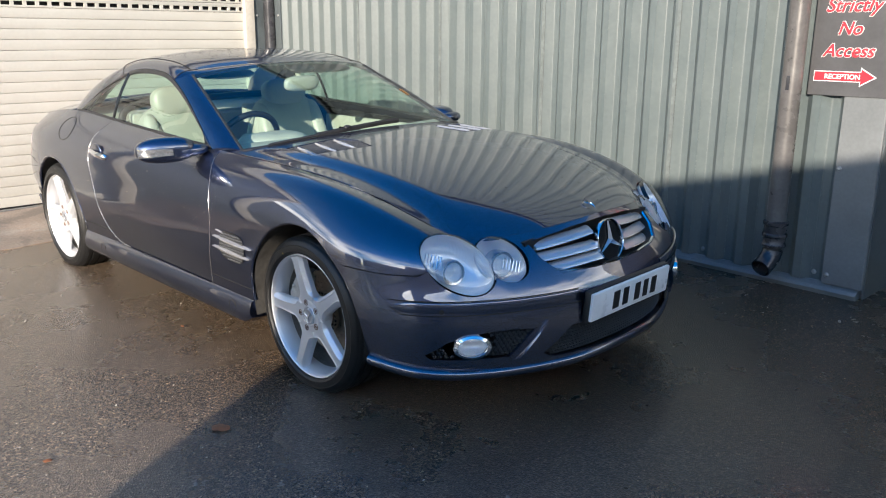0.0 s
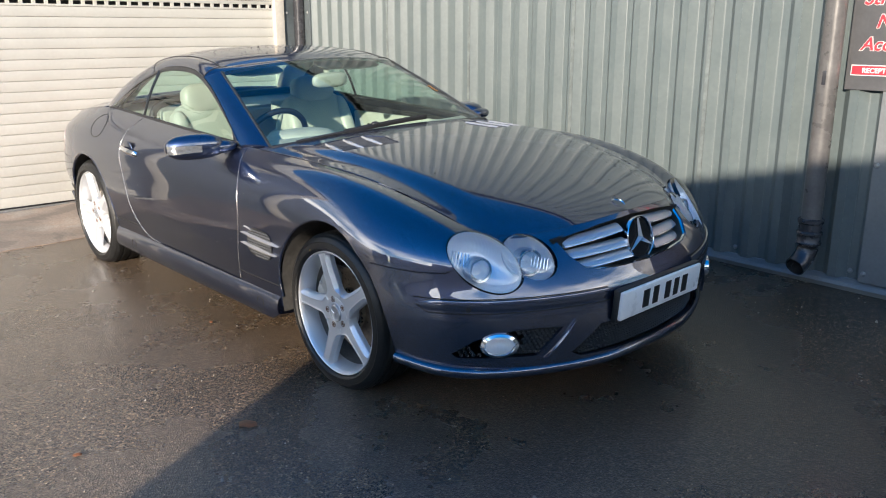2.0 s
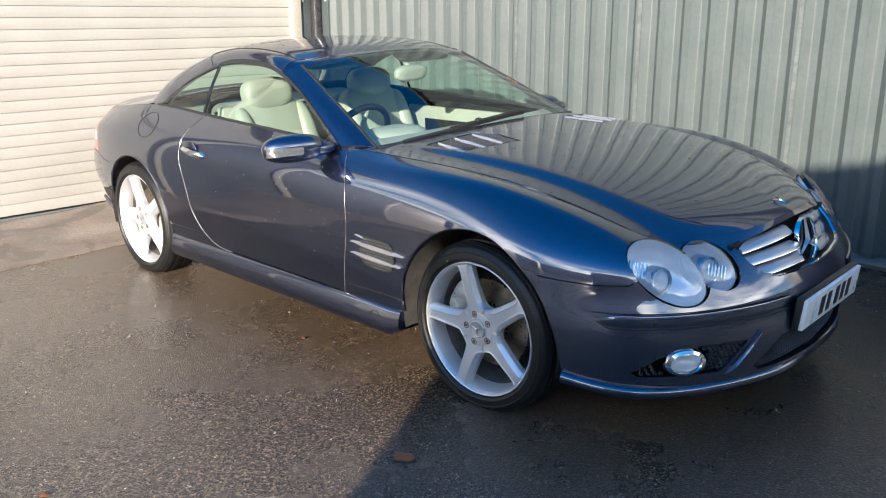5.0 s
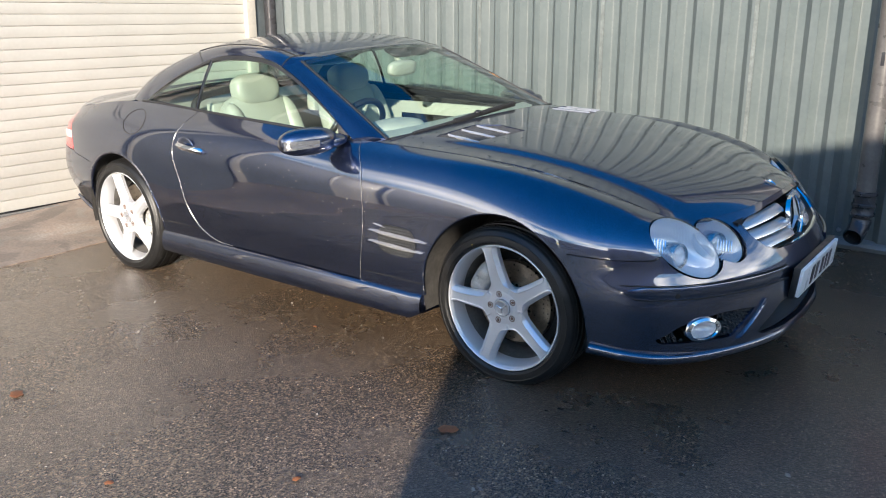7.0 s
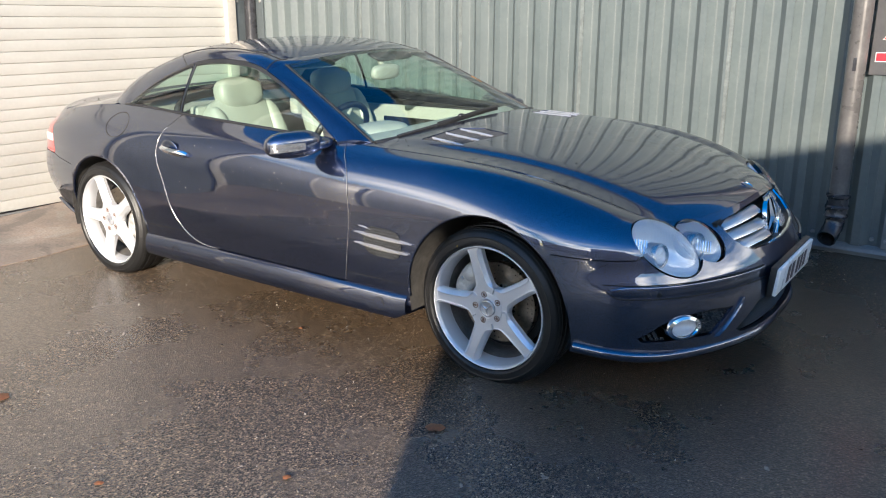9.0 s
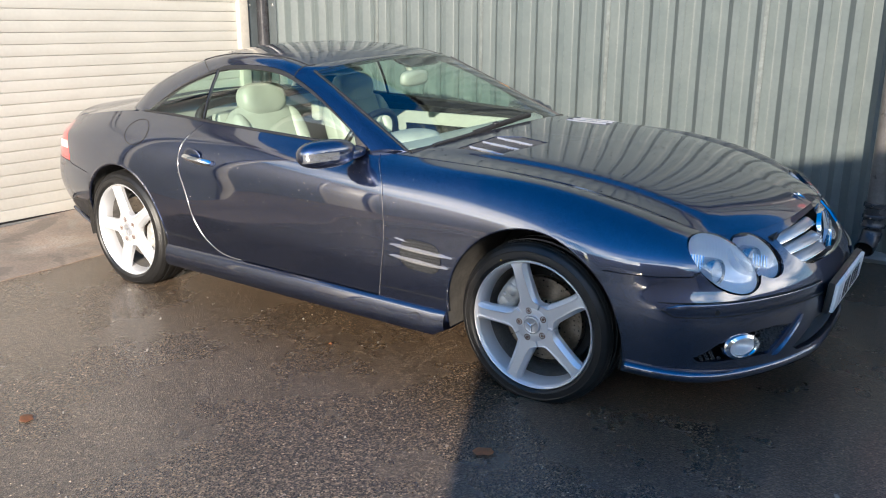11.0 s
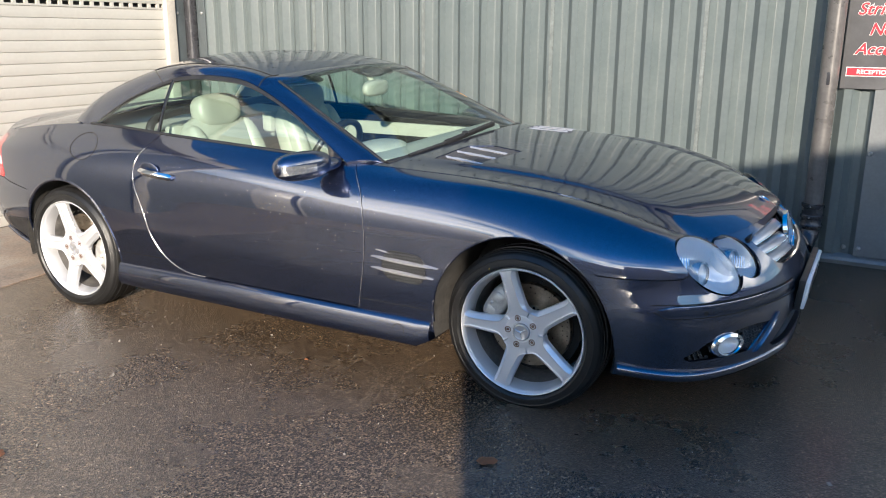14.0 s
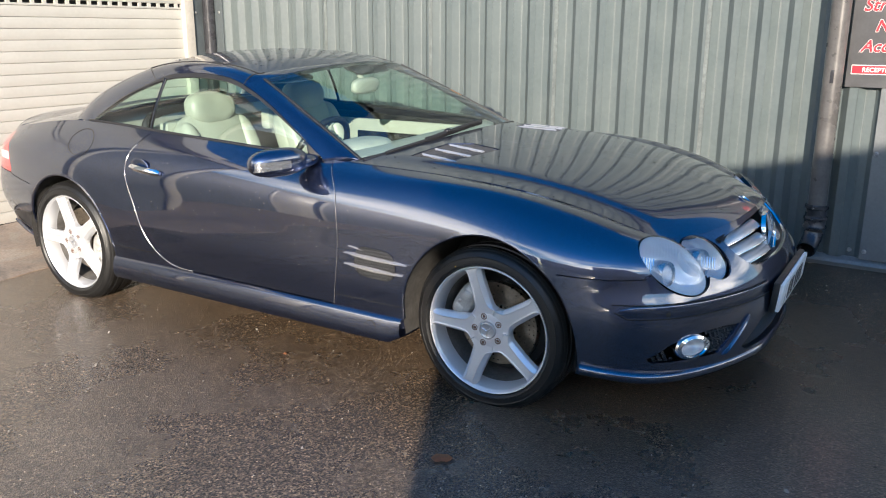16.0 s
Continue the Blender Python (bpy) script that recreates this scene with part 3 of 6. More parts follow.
part("door_knob", ball((-4.34, -4.59, 1.02), (.03, .03, .03)), bolt_mat, pale_door)

# rain pipes
corner_pipe = thing("downpipe", (-4.232, 1.728, 0), "dark glossy downpipe in the corner", "downpipe")
part("pipe", lathe([(0.0, 0.05), (0.050, 0.05), (0.050, WALL_TOP), (0.0, WALL_TOP)], 32, "z"), pipe_dark, corner_pipe, at=Matrix.Translation((-4.232, 1.728, 0)))
for z in (0.4, 2.3):
    part("bracket", lathe([(0.0505, z), (0.057, z), (0.057, z + 0.04), (0.0505, z + 0.04)], 28, "z"), dark_flash, corner_pipe, at=Matrix.Translation((-4.232, 1.728, 0)))
PX, PY = 0.806, WALL_Y - 0.10
gutter_pipe = thing("downpipe", (PX, PY, 0.13), "weathered grey downpipe with an open shoe at its foot", "downpipe")
part("pipe", lathe([(0.045, 0.40), (0.051, 0.40), (0.051, WALL_TOP), (0.045, WALL_TOP)], 36, "z"), pipe_mat, gutter_pipe, at=Matrix.Translation((PX, PY, 0)))
part("socket", lathe([(0.053, 0.315), (0.062, 0.318), (0.064, 0.328), (0.058, 0.336), (0.058, 0.366), (0.064, 0.372), (0.064, 0.384), (0.058, 0.390), (0.057, 0.428), (0.064, 0.434), (0.064, 0.452), (0.057, 0.456), (0.052, 0.456)], 36, "z"), pipe_dark, gutter_pipe, "dark ribbed collar", at=Matrix.Translation((PX, PY, 0)))
shoe = [(PX, PY, 0.34), (PX, PY, 0.295), (PX - 0.004, PY - 0.012, 0.260), (PX - 0.012, PY - 0.045, 0.225), (PX - 0.018, PY - 0.085, 0.202)]
shoe_bm = tube(shoe, 0.053, 28, caps=False)
shoe_bm.normal_update()
bmesh.ops.solidify(shoe_bm, geom=shoe_bm.faces[:], thickness=0.005)
part("shoe", shoe_bm, pipe_dark, gutter_pipe, "open angled outlet")
for z in (0.443, 0.378):
    part("clip_screw", lathe([(0.0, -0.004), (0.006, -0.003), (0.007, 0.0)], 10), chrome, gutter_pipe, at=Matrix.Translation((PX - 0.010, PY - 0.064, z)))
part("clip", box(PX - 0.006, PX + 0.012, PY - 0.054, PY - 0.049, 1.14, 1.21, 0.002), pipe_dark, gutter_pipe, at=None)


# sign
def words(text, size, shear=0.0, extrude=0.0015, offset=0.0, bold=0.0):
    cu = bpy.data.curves.new("words", "FONT")
    cu.body, cu.size, cu.shear, cu.extrude, cu.offset = text, size, shear, extrude, offset + bold
    cu.align_x, cu.align_y = "CENTER", "BOTTOM_BASELINE"
    ob = new("words", cu)
    bpy.context.view_layer.update()
    me = bpy.data.meshes.new_from_object(ob.evaluated_get(bpy.context.evaluated_depsgraph_get()))
    bpy.data.objects.remove(ob)
    return me


SIGN_Y = WALL_Y - 0.030
sign = thing("sign", (1.03, SIGN_Y, 1.117), "charcoal board sign with red lettering and a red arrow", "sign")
part("board", box(0.860, 1.280, SIGN_Y, SIGN_Y + 0.008, 1.117, 1.75, 0.002), sign_mat, sign, "", smooth=0)
for text, x, z, size in (("Strictly", 1.036, 1.523, 0.091), ("No", 1.034, 1.415, 0.087), ("Access", 1.038, 1.309, 0.087)):
    part("outline", words(text, size, 0.28, 0.0012, 0.0023, 0.0018), sign_white, sign, "white outline of the words " + text, at=pose(x, SIGN_Y - 0.0013, z, 90, 0, 0), smooth=0)
    part("lettering", words(text, size, 0.28, 0.0012, 0.0, 0.0018), sign_red, sign, "red italic word " + text, at=pose(x, SIGN_Y - 0.0036, z, 90, 0, 0), smooth=0)
arrow = [(0.884, 1.187), (1.110, 1.187), (1.110, 1.166), (1.187, 1.212), (1.110, 1.259), (1.110, 1.238), (0.884, 1.238)]
inner = [(0.888, 1.191), (1.114, 1.191), (1.114, 1.175), (1.178, 1.212), (1.114, 1.250), (1.114, 1.234), (0.888, 1.234)]
part("arrow_border", prism(arrow, "y", SIGN_Y - 0.002, SIGN_Y + 0.001), sign_white, sign, "white arrow border", smooth=0)
part("arrow", prism(inner, "y", SIGN_Y - 0.004, SIGN_Y - 0.001), sign_red, sign, "red arrow pointing along the wall", smooth=0)
part("lettering", words("RECEPTION", 0.033, 0.0, 0.001, 0.0, 0.0005), sign_white, sign, "white word RECEPTION", at=pose(1.025, SIGN_Y - 0.0048, 1.201, 90, 0, 0), smooth=0)
for ob in (wall_clad, wall_recess, recess_door, gutter_pipe, sign):
    ob.matrix_basis = ALONG @ ob.matrix_basis

# unseen buildings across the yard; the shed's verge shades the nose of the car
shed_y, sx, eave = -6.6, 2.725, 2.844
shed = thing("shed", (sx + 5, shed_y - 2, 0), "low rendered shed with a shallow pitched roof", "shed")


def shed_solid(outline, depth):
    """The gable outline pushed back along the skewed side wall."""
    bm = prism(outline, "y", shed_y - depth, shed_y)
    for v in bm.verts:
        v.co.x += (shed_y - v.co.y) * 0.75
    return bm


part("wall", shed_solid([(sx, 0), (sx + 9, 0), (sx + 9, eave - .12), (sx + 4.5, eave - .12 + 4.5 * 0.235), (sx, eave - .12)], 6), brick_far, shed, "", smooth=0)
part("roof", shed_solid([(sx, eave - .12), (sx + 4.5, eave - .12 + 4.5 * 0.235), (sx + 9, eave - .12), (sx + 9, eave), (sx + 4.5, eave + 4.5 * 0.235), (sx, eave)], 6.2), roof_far, shed, "", smooth=0)
# plain blocks added to cut the bright low sky in reflections
for x0, x1, y, h in ((-24, -9, -26, 5.0), (-7, 15, -30, 6.5), (20, 38, -24, 5.0)):
    far = thing("building", (x0, y, 0), "unseen plain building added for the reflections", "building")
    part("wall", box(x0, x1, y - 8, y, 0, h), brick_far, far, "", smooth=0)
    part("roof", prism([(y + 0.3, h), (y - 4, h + 1.6), (y - 8.3, h), (y - 8.3, h - 0.1), (y + 0.3, h - 0.1)], "x", x0 - 0.3, x1 + 0.3), roof_far, far, "", smooth=0)

# unseen long unit added before the nose, to darken the low sky in reflections
unit = thing("building", (15, 6, 0), "unseen dark unit added for the reflections", "building")
part("wall", box(15, 23, -11, 30, 0, 4.4), dark_flash, unit, "", smooth=0)
part("roof", prism([(-11.3, 4.4), (30.3, 4.4), (30.3, 4.6), (-11.3, 4.6)], "x", 14.7, 23.3), roof_far, unit, "", smooth=0)
for y in (-7, 0, 7, 14, 21):
    part("shutter", box(14.95, 15.0, y - 2, y + 2, 0, 3.4), flat_flash, unit, "", smooth=0)

# ---- the car ----
# nose towards +x, front axle at x = 0, the middle plane at y = 0
AXLE_R, HUB_Z = -2.545, 0.306
car = thing("car", (-1.28, 0, 0), "dark metallic blue two-seat coupe parked beside the clad wall", "car")

# rails of the right flank, from the middle of the tail round to the middle of the nose
RAILS = [
    [(-3.58, 0, .28), (-3.53, -.45, .28), (-3.42, -.70, .27), (-3.2, -.80, .26), (-2.56, -.865, .25), (-2.0, -.878, .25), (-1.3, -.874, .25), (-.75, -.878, .25), (0, -.872, .22), (.35, -.855, .205), (.57, -.785, .195), (.75, -.575, .19), (.865, -.28, .185), (.89, 0, .185)],
    [(-3.63, 0, .36), (-3.58, -.45, .36), (-3.47, -.72, .36), (-3.22, -.83, .36), (-2.56, -.895, .36), (-2.0, -.893, .36), (-1.3, -.887, .36), (-.75, -.892, .36), (0, -.895, .34), (.35, -.885, .31), (.59, -.803, .30), (.775, -.583, .29), (.89, -.28, .28), (.915, 0, .28)],
    [(-3.66, 0, .48), (-3.62, -.45, .48), (-3.50, -.74, .48), (-3.24, -.86, .48), (-2.56, -.912, .48), (-2.0, -.903, .48), (-1.3, -.895, .48), (-.75, -.90, .48), (0, -.912, .47), (.35, -.905, .45), (.605, -.815, .44), (.79, -.585, .43), (.90, -.28, .42), (.925, 0, .42)],
    [(-3.63, 0, .62), (-3.6, -.45, .62), (-3.49, -.73, .62), (-3.24, -.855, .62), (-2.56, -.913, .62), (-2.0, -.901, .62), (-1.3, -.892, .62), (-.75, -.895, .60), (0, -.91, .58), (.35, -.90, .555), (.59, -.79, .54), (.768, -.57, .52), (.865, -.28, .52), (.885, 0, .52)],
    [(-3.6, 0, .75), (-3.57, -.45, .75), (-3.46, -.71, .75), (-3.24, -.83, .75), (-2.56, -.893, .75), (-2.0, -.886, .75), (-1.3, -.878, .74), (-.75, -.881, .71), (0, -.891, .70), (.338, -.881, .660), (.570, -.774, .628), (.716, -.566, .595), (.81, -.28, .60), (.84, 0, .605)],
    [(-3.58, 0, .84), (-3.55, -.44, .83), (-3.44, -.68, .80), (-3.24, -.79, .805), (-2.56, -.838, .86), (-2.0, -.832, .86), (-1.3, -.830, .84), (-.75, -.828, .816), (0, -.796, .817), (.32, -.772, .762), (.515, -.708, .701), (.645, -.555, .643), (.765, -.28, .66), (.795, 0, .67)],
    [(-3.55, 0, .90), (-3.5, -.42, .885), (-3.4, -.63, .86), (-3.24, -.71, .868), (-2.56, -.745, .945), (-2.0, -.75, .93), (-1.3, -.757, .90), (-.75, -.735, .872), (0, -.684, .826), (.30, -.660, .770), (.475, -.630, .717), (.61, -.53, .674), (.735, -.28, .69), (.77, 0, .705)],
]
R = np.array(RAILS)


def tail(x):
    """Draws the overhang behind the rear wheels in a little."""
    return x if x > -2.9 else -2.9 + (x + 2.9) * 0.95


for r in R:
    r[2, 1] += .050
    r[3, 1] += .045
    for p in r:
        p[0] = tail(p[0])
stations = np.concatenate([[0], np.cumsum(np.linalg.norm(np.diff(R[2], axis=0), axis=1))])
NU, NV, CREASE = 220, 44, .0055
uu = np.linspace(0, stations[-1], NU)
along = np.array([cubic(stations, r, uu) for r in R])          # rail, u, xyz
vv = np.linspace(0, 6, NV)
FLANK = np.array([cubic(np.arange(7), along[:, i], vv) for i in range(NU)])   # u, v, xyz
for i in range(NU):
    for j in range(NV):
        x, y, z = FLANK[i, j]
        if -2.3 < x < -.25 and y < -.5:
            zc = .498 - .056 * (x + 2.14)
            fade = min(1, (x + 2.3) / .25, (-.25 - x) / .20)
            lift = max(0, 1 - (z - zc) / .16) ** 1.4 if z > zc else max(0, 1 - (zc - z) / .17)
            FLANK[i, j, 1] -= CREASE * fade * lift
FLANK[0, :, 1] = 0.0
FLANK[-1, :, 1] = 0.0
flank_me = mesh_of(sheet(FLANK, 0.014))


def rail_at(j, x):
    """Point of rail j on the flank at x, between the axles and a little beyond."""
    a = along[j]
    lo, hi = np.argmin(a[:, 0]), np.argmax(a[:, 0])
    s = a[lo:hi + 1]
    i = np.argsort(s[:, 0])
    return np.array([x, np.interp(x, s[i, 0], s[i, 1]), np.interp(x, s[i, 0], s[i, 2])])


def flank_y(x, z):
    """y of the outer skin at (x, z) on the flank."""
    rows = []
    for i in range(NU - 1):
        a, b = FLANK[i, :, 0], FLANK[i + 1, :, 0]
        if (a[20] - x) * (b[20] - x) <= 0 and 0.0 < -FLANK[i, 20, 1]:
            f = (x - a[20]) / (b[20] - a[20] + 1e-9)
            rows = (1 - f) * FLANK[i] + f * FLANK[i + 1]
            if -3.5 < x < 0.75:
                break
    k = np.argsort(rows[:, 2])
    return float(np.interp(z, rows[k, 2], rows[k, 1]))


def skin(poly, cuts=()):
    """A piece of the right flank, cut out by a side-view outline."""
    bm = carve(flank_me, prism(poly, "y", -1.3, 0.02), "INTERSECT")
    for c in cuts:
        me = mesh_of(bm)
        bm = carve(me, c, "DIFFERENCE")
        bpy.data.meshes.remove(me)
    return bm


def facing(bm, center):
    """Turns the faces of an open sheet outwards from a centre."""
    bm.normal_update()
    turn_ = [f for f in bm.faces if f.normal.dot(f.calc_center_median() - Vector(center)) < 0]
    if len(turn_) > len(bm.faces) / 2:
        bmesh.ops.reverse_faces(bm, faces=bm.faces[:])
    return bm


def both(name, bm, mat, label=""):
    """The same part on the right and on the left side of the car."""
    me = to_mesh(name, bm, mat)
    right = part(name, me, mat, car, label)
    left = part(name, mirrored(me), mat, car, label)
    return right, left


ARCH_F = circle(0, 0.312, 0.378, 96)
ARCH_R = circle(AXLE_R, 0.316, 0.364, 96)
G = 0.0022
door_rear = [(-1.93, .99), (-1.970, .903), (-2.020, .838), (-2.034, .76), (-2.018, .68), (-1.980, .59), (-1.935, .47), (-1.868, .365), (-1.76, .300), (-1.62, .288)]
door_rear = [tuple(p) for p in spline(door_rear, 40)]
door_front = [(-.735, .286), (-.715, .37), (-.697, .46), (-.690, .60), (-.703, .70), (-.735, .79), (-.80, .855), (-.842, .90), (-.87, .99)]
door_front = [tuple(p) for p in spline(door_front, 24)]


def shift(line, dx):
    return [(x + dx, z) for x, z in line]


door_poly = shift(door_rear, G)[:-1] + [(-1.60, .2862 + G)] + [(-.735 - G, .2862 + G)] + shift(door_front, -G)[1:]
fender_poly = [(-.731, .262), (-.735, .28)] + shift(door_front, G) + [(.2, .99), (.60, .99), (.60, .600), (.575, .584), (.50, .583), (.42, .586), (.30, .592), (.30, .3), (.0, .2), (-.3, .2)]
bumper_poly = [(.2, .05), (1.2, .05), (1.2, .80), (.603, .80), (.603, .598), (.577, .5805), (.50, .5795), (.42, .5825), (.30, .588), (.2, .5)]
quarter_poly = [(-2.0, .262)] + [(-1.62, .262), (-1.62, .284)] + shift(door_rear, -G)[::-1] + [(-2.6, 1.1), (-3.9, 1.1), (-3.9, .842), (-3.224, .841), (-3.161, .757), (-3.100, .656), (-3.105, .632), (-3.06, .622), (-2.86, .60), (-2.86, .3), (-2.3, .2)]
tail_poly = [(-3.220, .838), (-3.165, .758), (-3.105, .657), (-3.110, .634), (-3.9, .634), (-3.9, .838)]
rear_bumper_poly = [(-2.8, .1), (-3.9, .1), (-3.9, .630), (-3.11, .629), (-3.06, .6185), (-2.86, .5965), (-2.8, .5)]
arch_f = lambda: prism(ARCH_F, "y", -1.3, 0.1)
arch_r = lambda: prism(ARCH_R, "y", -1.3, 0.1)

# ---- headlamps: two overlapping ovals on a slanting plane ----
LAMP_N = Vector((0.70, -0.39, 0.60)).normalized()
LAMP_U = Vector((0.58, 0.70, -0.22))
LAMP_U = (LAMP_U - LAMP_N * LAMP_U.dot(LAMP_N)).normalized()      # towards the middle of the car
LAMP_V = LAMP_N.cross(LAMP_U).normalized()
if LAMP_V.z < 0:
    LAMP_V = -LAMP_V
LAMP_C1 = Vector((0.635, -0.655, 0.606))
LAMP_C2 = Vector((0.700, -0.497, 0.602))


def oval(center, a, b, tilt, k=64):
    out = []
    for i in range(k):
        t = 2 * math.pi * i / k
        x, y = a * math.cos(t), b * math.sin(t)
        out.append((x * math.cos(tilt) - y * math.sin(tilt), x * math.sin(tilt) + y * math.cos(tilt)))
    return [center + LAMP_U * x + LAMP_V * y for x, y in out]


def lamp_prism(center, a, b, tilt, lo=-0.25, hi=0.2):
    ring = oval(center, a, b, tilt)
    bm = bmesh.new()
    r0 = [bm.verts.new(p + LAMP_N * lo) for p in ring]
    r1 = [bm.verts.new(p + LAMP_N * hi) for p in ring]
    bm.faces.new(r0)
    bm.faces.new(r1)
    n = len(ring)
    for i in range(n):
        bm.faces.new((r0[i], r1[i], r1[(i + 1) % n], r0[(i + 1) % n]))
    bmesh.ops.recalc_face_normals(bm, faces=bm.faces[:])
    return bm


LAMPS = [(LAMP_C1, 0.148, 0.100, -0.42), (LAMP_C2, 0.105, 0.082, -0.45)]
lamp_cuts = lambda grow=0.004: [lamp_prism(c, a + grow, b + grow, t) for c, a, b, t in LAMPS]

both("door", skin(door_poly), paint, "")
both("front_fender", skin(fender_poly, [arch_f()] + lamp_cuts()), paint, "")
both("rear_fender", skin(quarter_poly, [arch_r()]), paint, "")
tails = both("tail_lamp", skin(tail_poly), red_lens, "red tail lamp with a pale band")
rear_half = to_mesh("rear_bumper", skin(rear_bumper_poly, [arch_r()]), paint)
part("rear_bumper", join(mirrored(rear_half), mirrored(mesh_of(mirrored(rear_half)))), paint, car)


# pale band and chrome insert on the tail corner
def flank_patch(poly_lo_hi, out=0.004, n=10, m=6, thick=0.003):
    """A thin patch lying on the flank: a function of (s, t) to (x, z)."""
    P = np.zeros((n, m, 3))
    for i in range(n):
        for j in range(m):
            x, z = poly_lo_hi(i / (n - 1), j / (m - 1))
            P[i, j] = (x, flank_y(x, z) - out, z)
    return P


# front bumper with its openings
grille_out = [(-.385, .652), (-.30, .667), (-.18, .682), (0, .690), (.18, .682), (.30, .667), (.385, .652), (.372, .60), (.330, .556), (.28, .543), (.15, .535), (0, .532), (-.15, .535), (-.28, .543), (-.330, .556), (-.372, .60)]
mid_intake = [(-.419, .258), (-.311, .352), (0, .360), (.311, .352), (.419, .258), (.38, .236), (.2, .226), (0, .222), (-.2, .226), (-.38, .236)]
fog_intake = [(.545, .266), (.466, .368), (.55, .377), (.634, .376), (.70, .364), (.745, .343), (.792, .290), (.775, .272)]
half = mesh_of(skin(bumper_poly, [arch_f()] + lamp_cuts()))
for poly, lo in ((grille_out, 0.55), (mid_intake, 0.6), ([(-y, z) for y, z in fog_intake], 0.3)):
    half = mesh_of(carve(half, prism(poly, "x", lo, 1.3)))
bm = bmesh.new()
bm.from_mesh(half)
bmesh.ops.delete(bm, geom=[f for f in bm.faces if all(abs(v.co.y) < 1e-5 for v in f.verts)], context="FACES")
half = mesh_of(bm)
bm = join(mirrored(half), mirrored(mesh_of(mirrored(half))))
bmesh.ops.remove_doubles(bm, verts=[v for v in bm.verts if abs(v.co.y) < 1e-4], dist=2e-4)
bumper = part("front_bumper", bm, paint, car)


NOSE = FLANK[int(NU * 0.70):]
NOSE_AT = {}


def nose_x(y, z):
    """x of the outer skin of the nose at (y, z)."""
    key = round(z * 100000)
    if key not in NOSE_AT:
        xy = np.array([(np.interp(z, r[:, 2], r[:, 0]), np.interp(z, r[:, 2], -r[:, 1])) for r in NOSE])
        NOSE_AT[key] = xy[np.argsort(xy[:, 1])]
    xy = NOSE_AT[key]
    return float(np.interp(abs(y), xy[:, 1], xy[:, 0]))


# bumper lip, fins, strip and sensors
def nose_sweep(samples, section):
    """A bar that follows the nose: samples are (y, z), section lists (out, up)."""
    P = []
    for y, z in samples:
        x = nose_x(y, z)
        e = 0.02
        t = Vector((nose_x(y + e, z) - nose_x(y - e, z), 2 * e, 0)).normalized()
        n = Vector((t.y, -t.x, 0))
        if n.x < 0 and abs(y) < 0.6:
            n = -n
        P.append([Vector((x, y, z)) + n * o + Vector((0, 0, u)) for o, u in section])
    return P


def loft(P, close=True, caps=True):
    bm = bmesh.new()
    rows = [[bm.verts.new(p) for p in r] for r in P]
    m = len(rows[0])
    for i in range(len(rows) - 1):
        for j in range(m if close else m - 1):
            bm.faces.new((rows[i][j], rows[i + 1][j], rows[i + 1][(j + 1) % m], rows[i][(j + 1) % m]))
    if caps and close:
        bm.faces.new(rows[0])
        bm.faces.new(rows[-1][::-1])
    bmesh.ops.recalc_face_normals(bm, faces=bm.faces[:])
    return bm


lip_line = spline([(.385, -.868, .244), (.57, -.800, .225), (.70, -.66, .213), (.80, -.47, .208), (.875, -.24, .206), (.895, 0, .206)], 40)
rows = []
for i, p in enumerate(lip_line):
    a = lip_line[min(i + 1, 39)] - lip_line[max(i - 1, 0)]
    n = Vector((a[1], -a[0], 0)).normalized()
    q = Vector(p)
    d = 1.0 if i < 30 else 1 - 0.5 * (i - 30) / 9
    rows.append([q + n * o * d + Vector((0, 0, u)) for o, u in ((-.03, .012), (.004, .014), (.019, .004), (.022, -.008), (.012, -.026), (-.02, -.034), (-.05, -.03))])
me = mesh_of(loft(rows))
part("front_lip", join(mirrored(me), mirrored(mesh_of(mirrored(me)))), paint, bumper, smooth=65)

for s in (-1, 1):
    # oblique blade between the fog lamp and the middle intake
    a, b = Vector((.815, .512, .262)), Vector((.875, .428, .384))
    pts = [a.lerp(b, k / 8) for k in range(9)]
    rr = []
    for k, p in enumerate(pts):
        p = Vector((nose_x(p.y, p.z) + 0.001, p.y * s, p.z))
        w = 0.012 - 0.005 * k / 8
        rr.append([p + Vector(o) for o in ((.0, -w * s, .006), (.010, -w * .4 * s, .012), (.010, w * .5 * s, -.004), (-.01, w * s, -.012), (-.05, w * s, -.01), (-.05, -w * s, .0))])
    part("bumper_blade", loft(rr), paint, bumper)


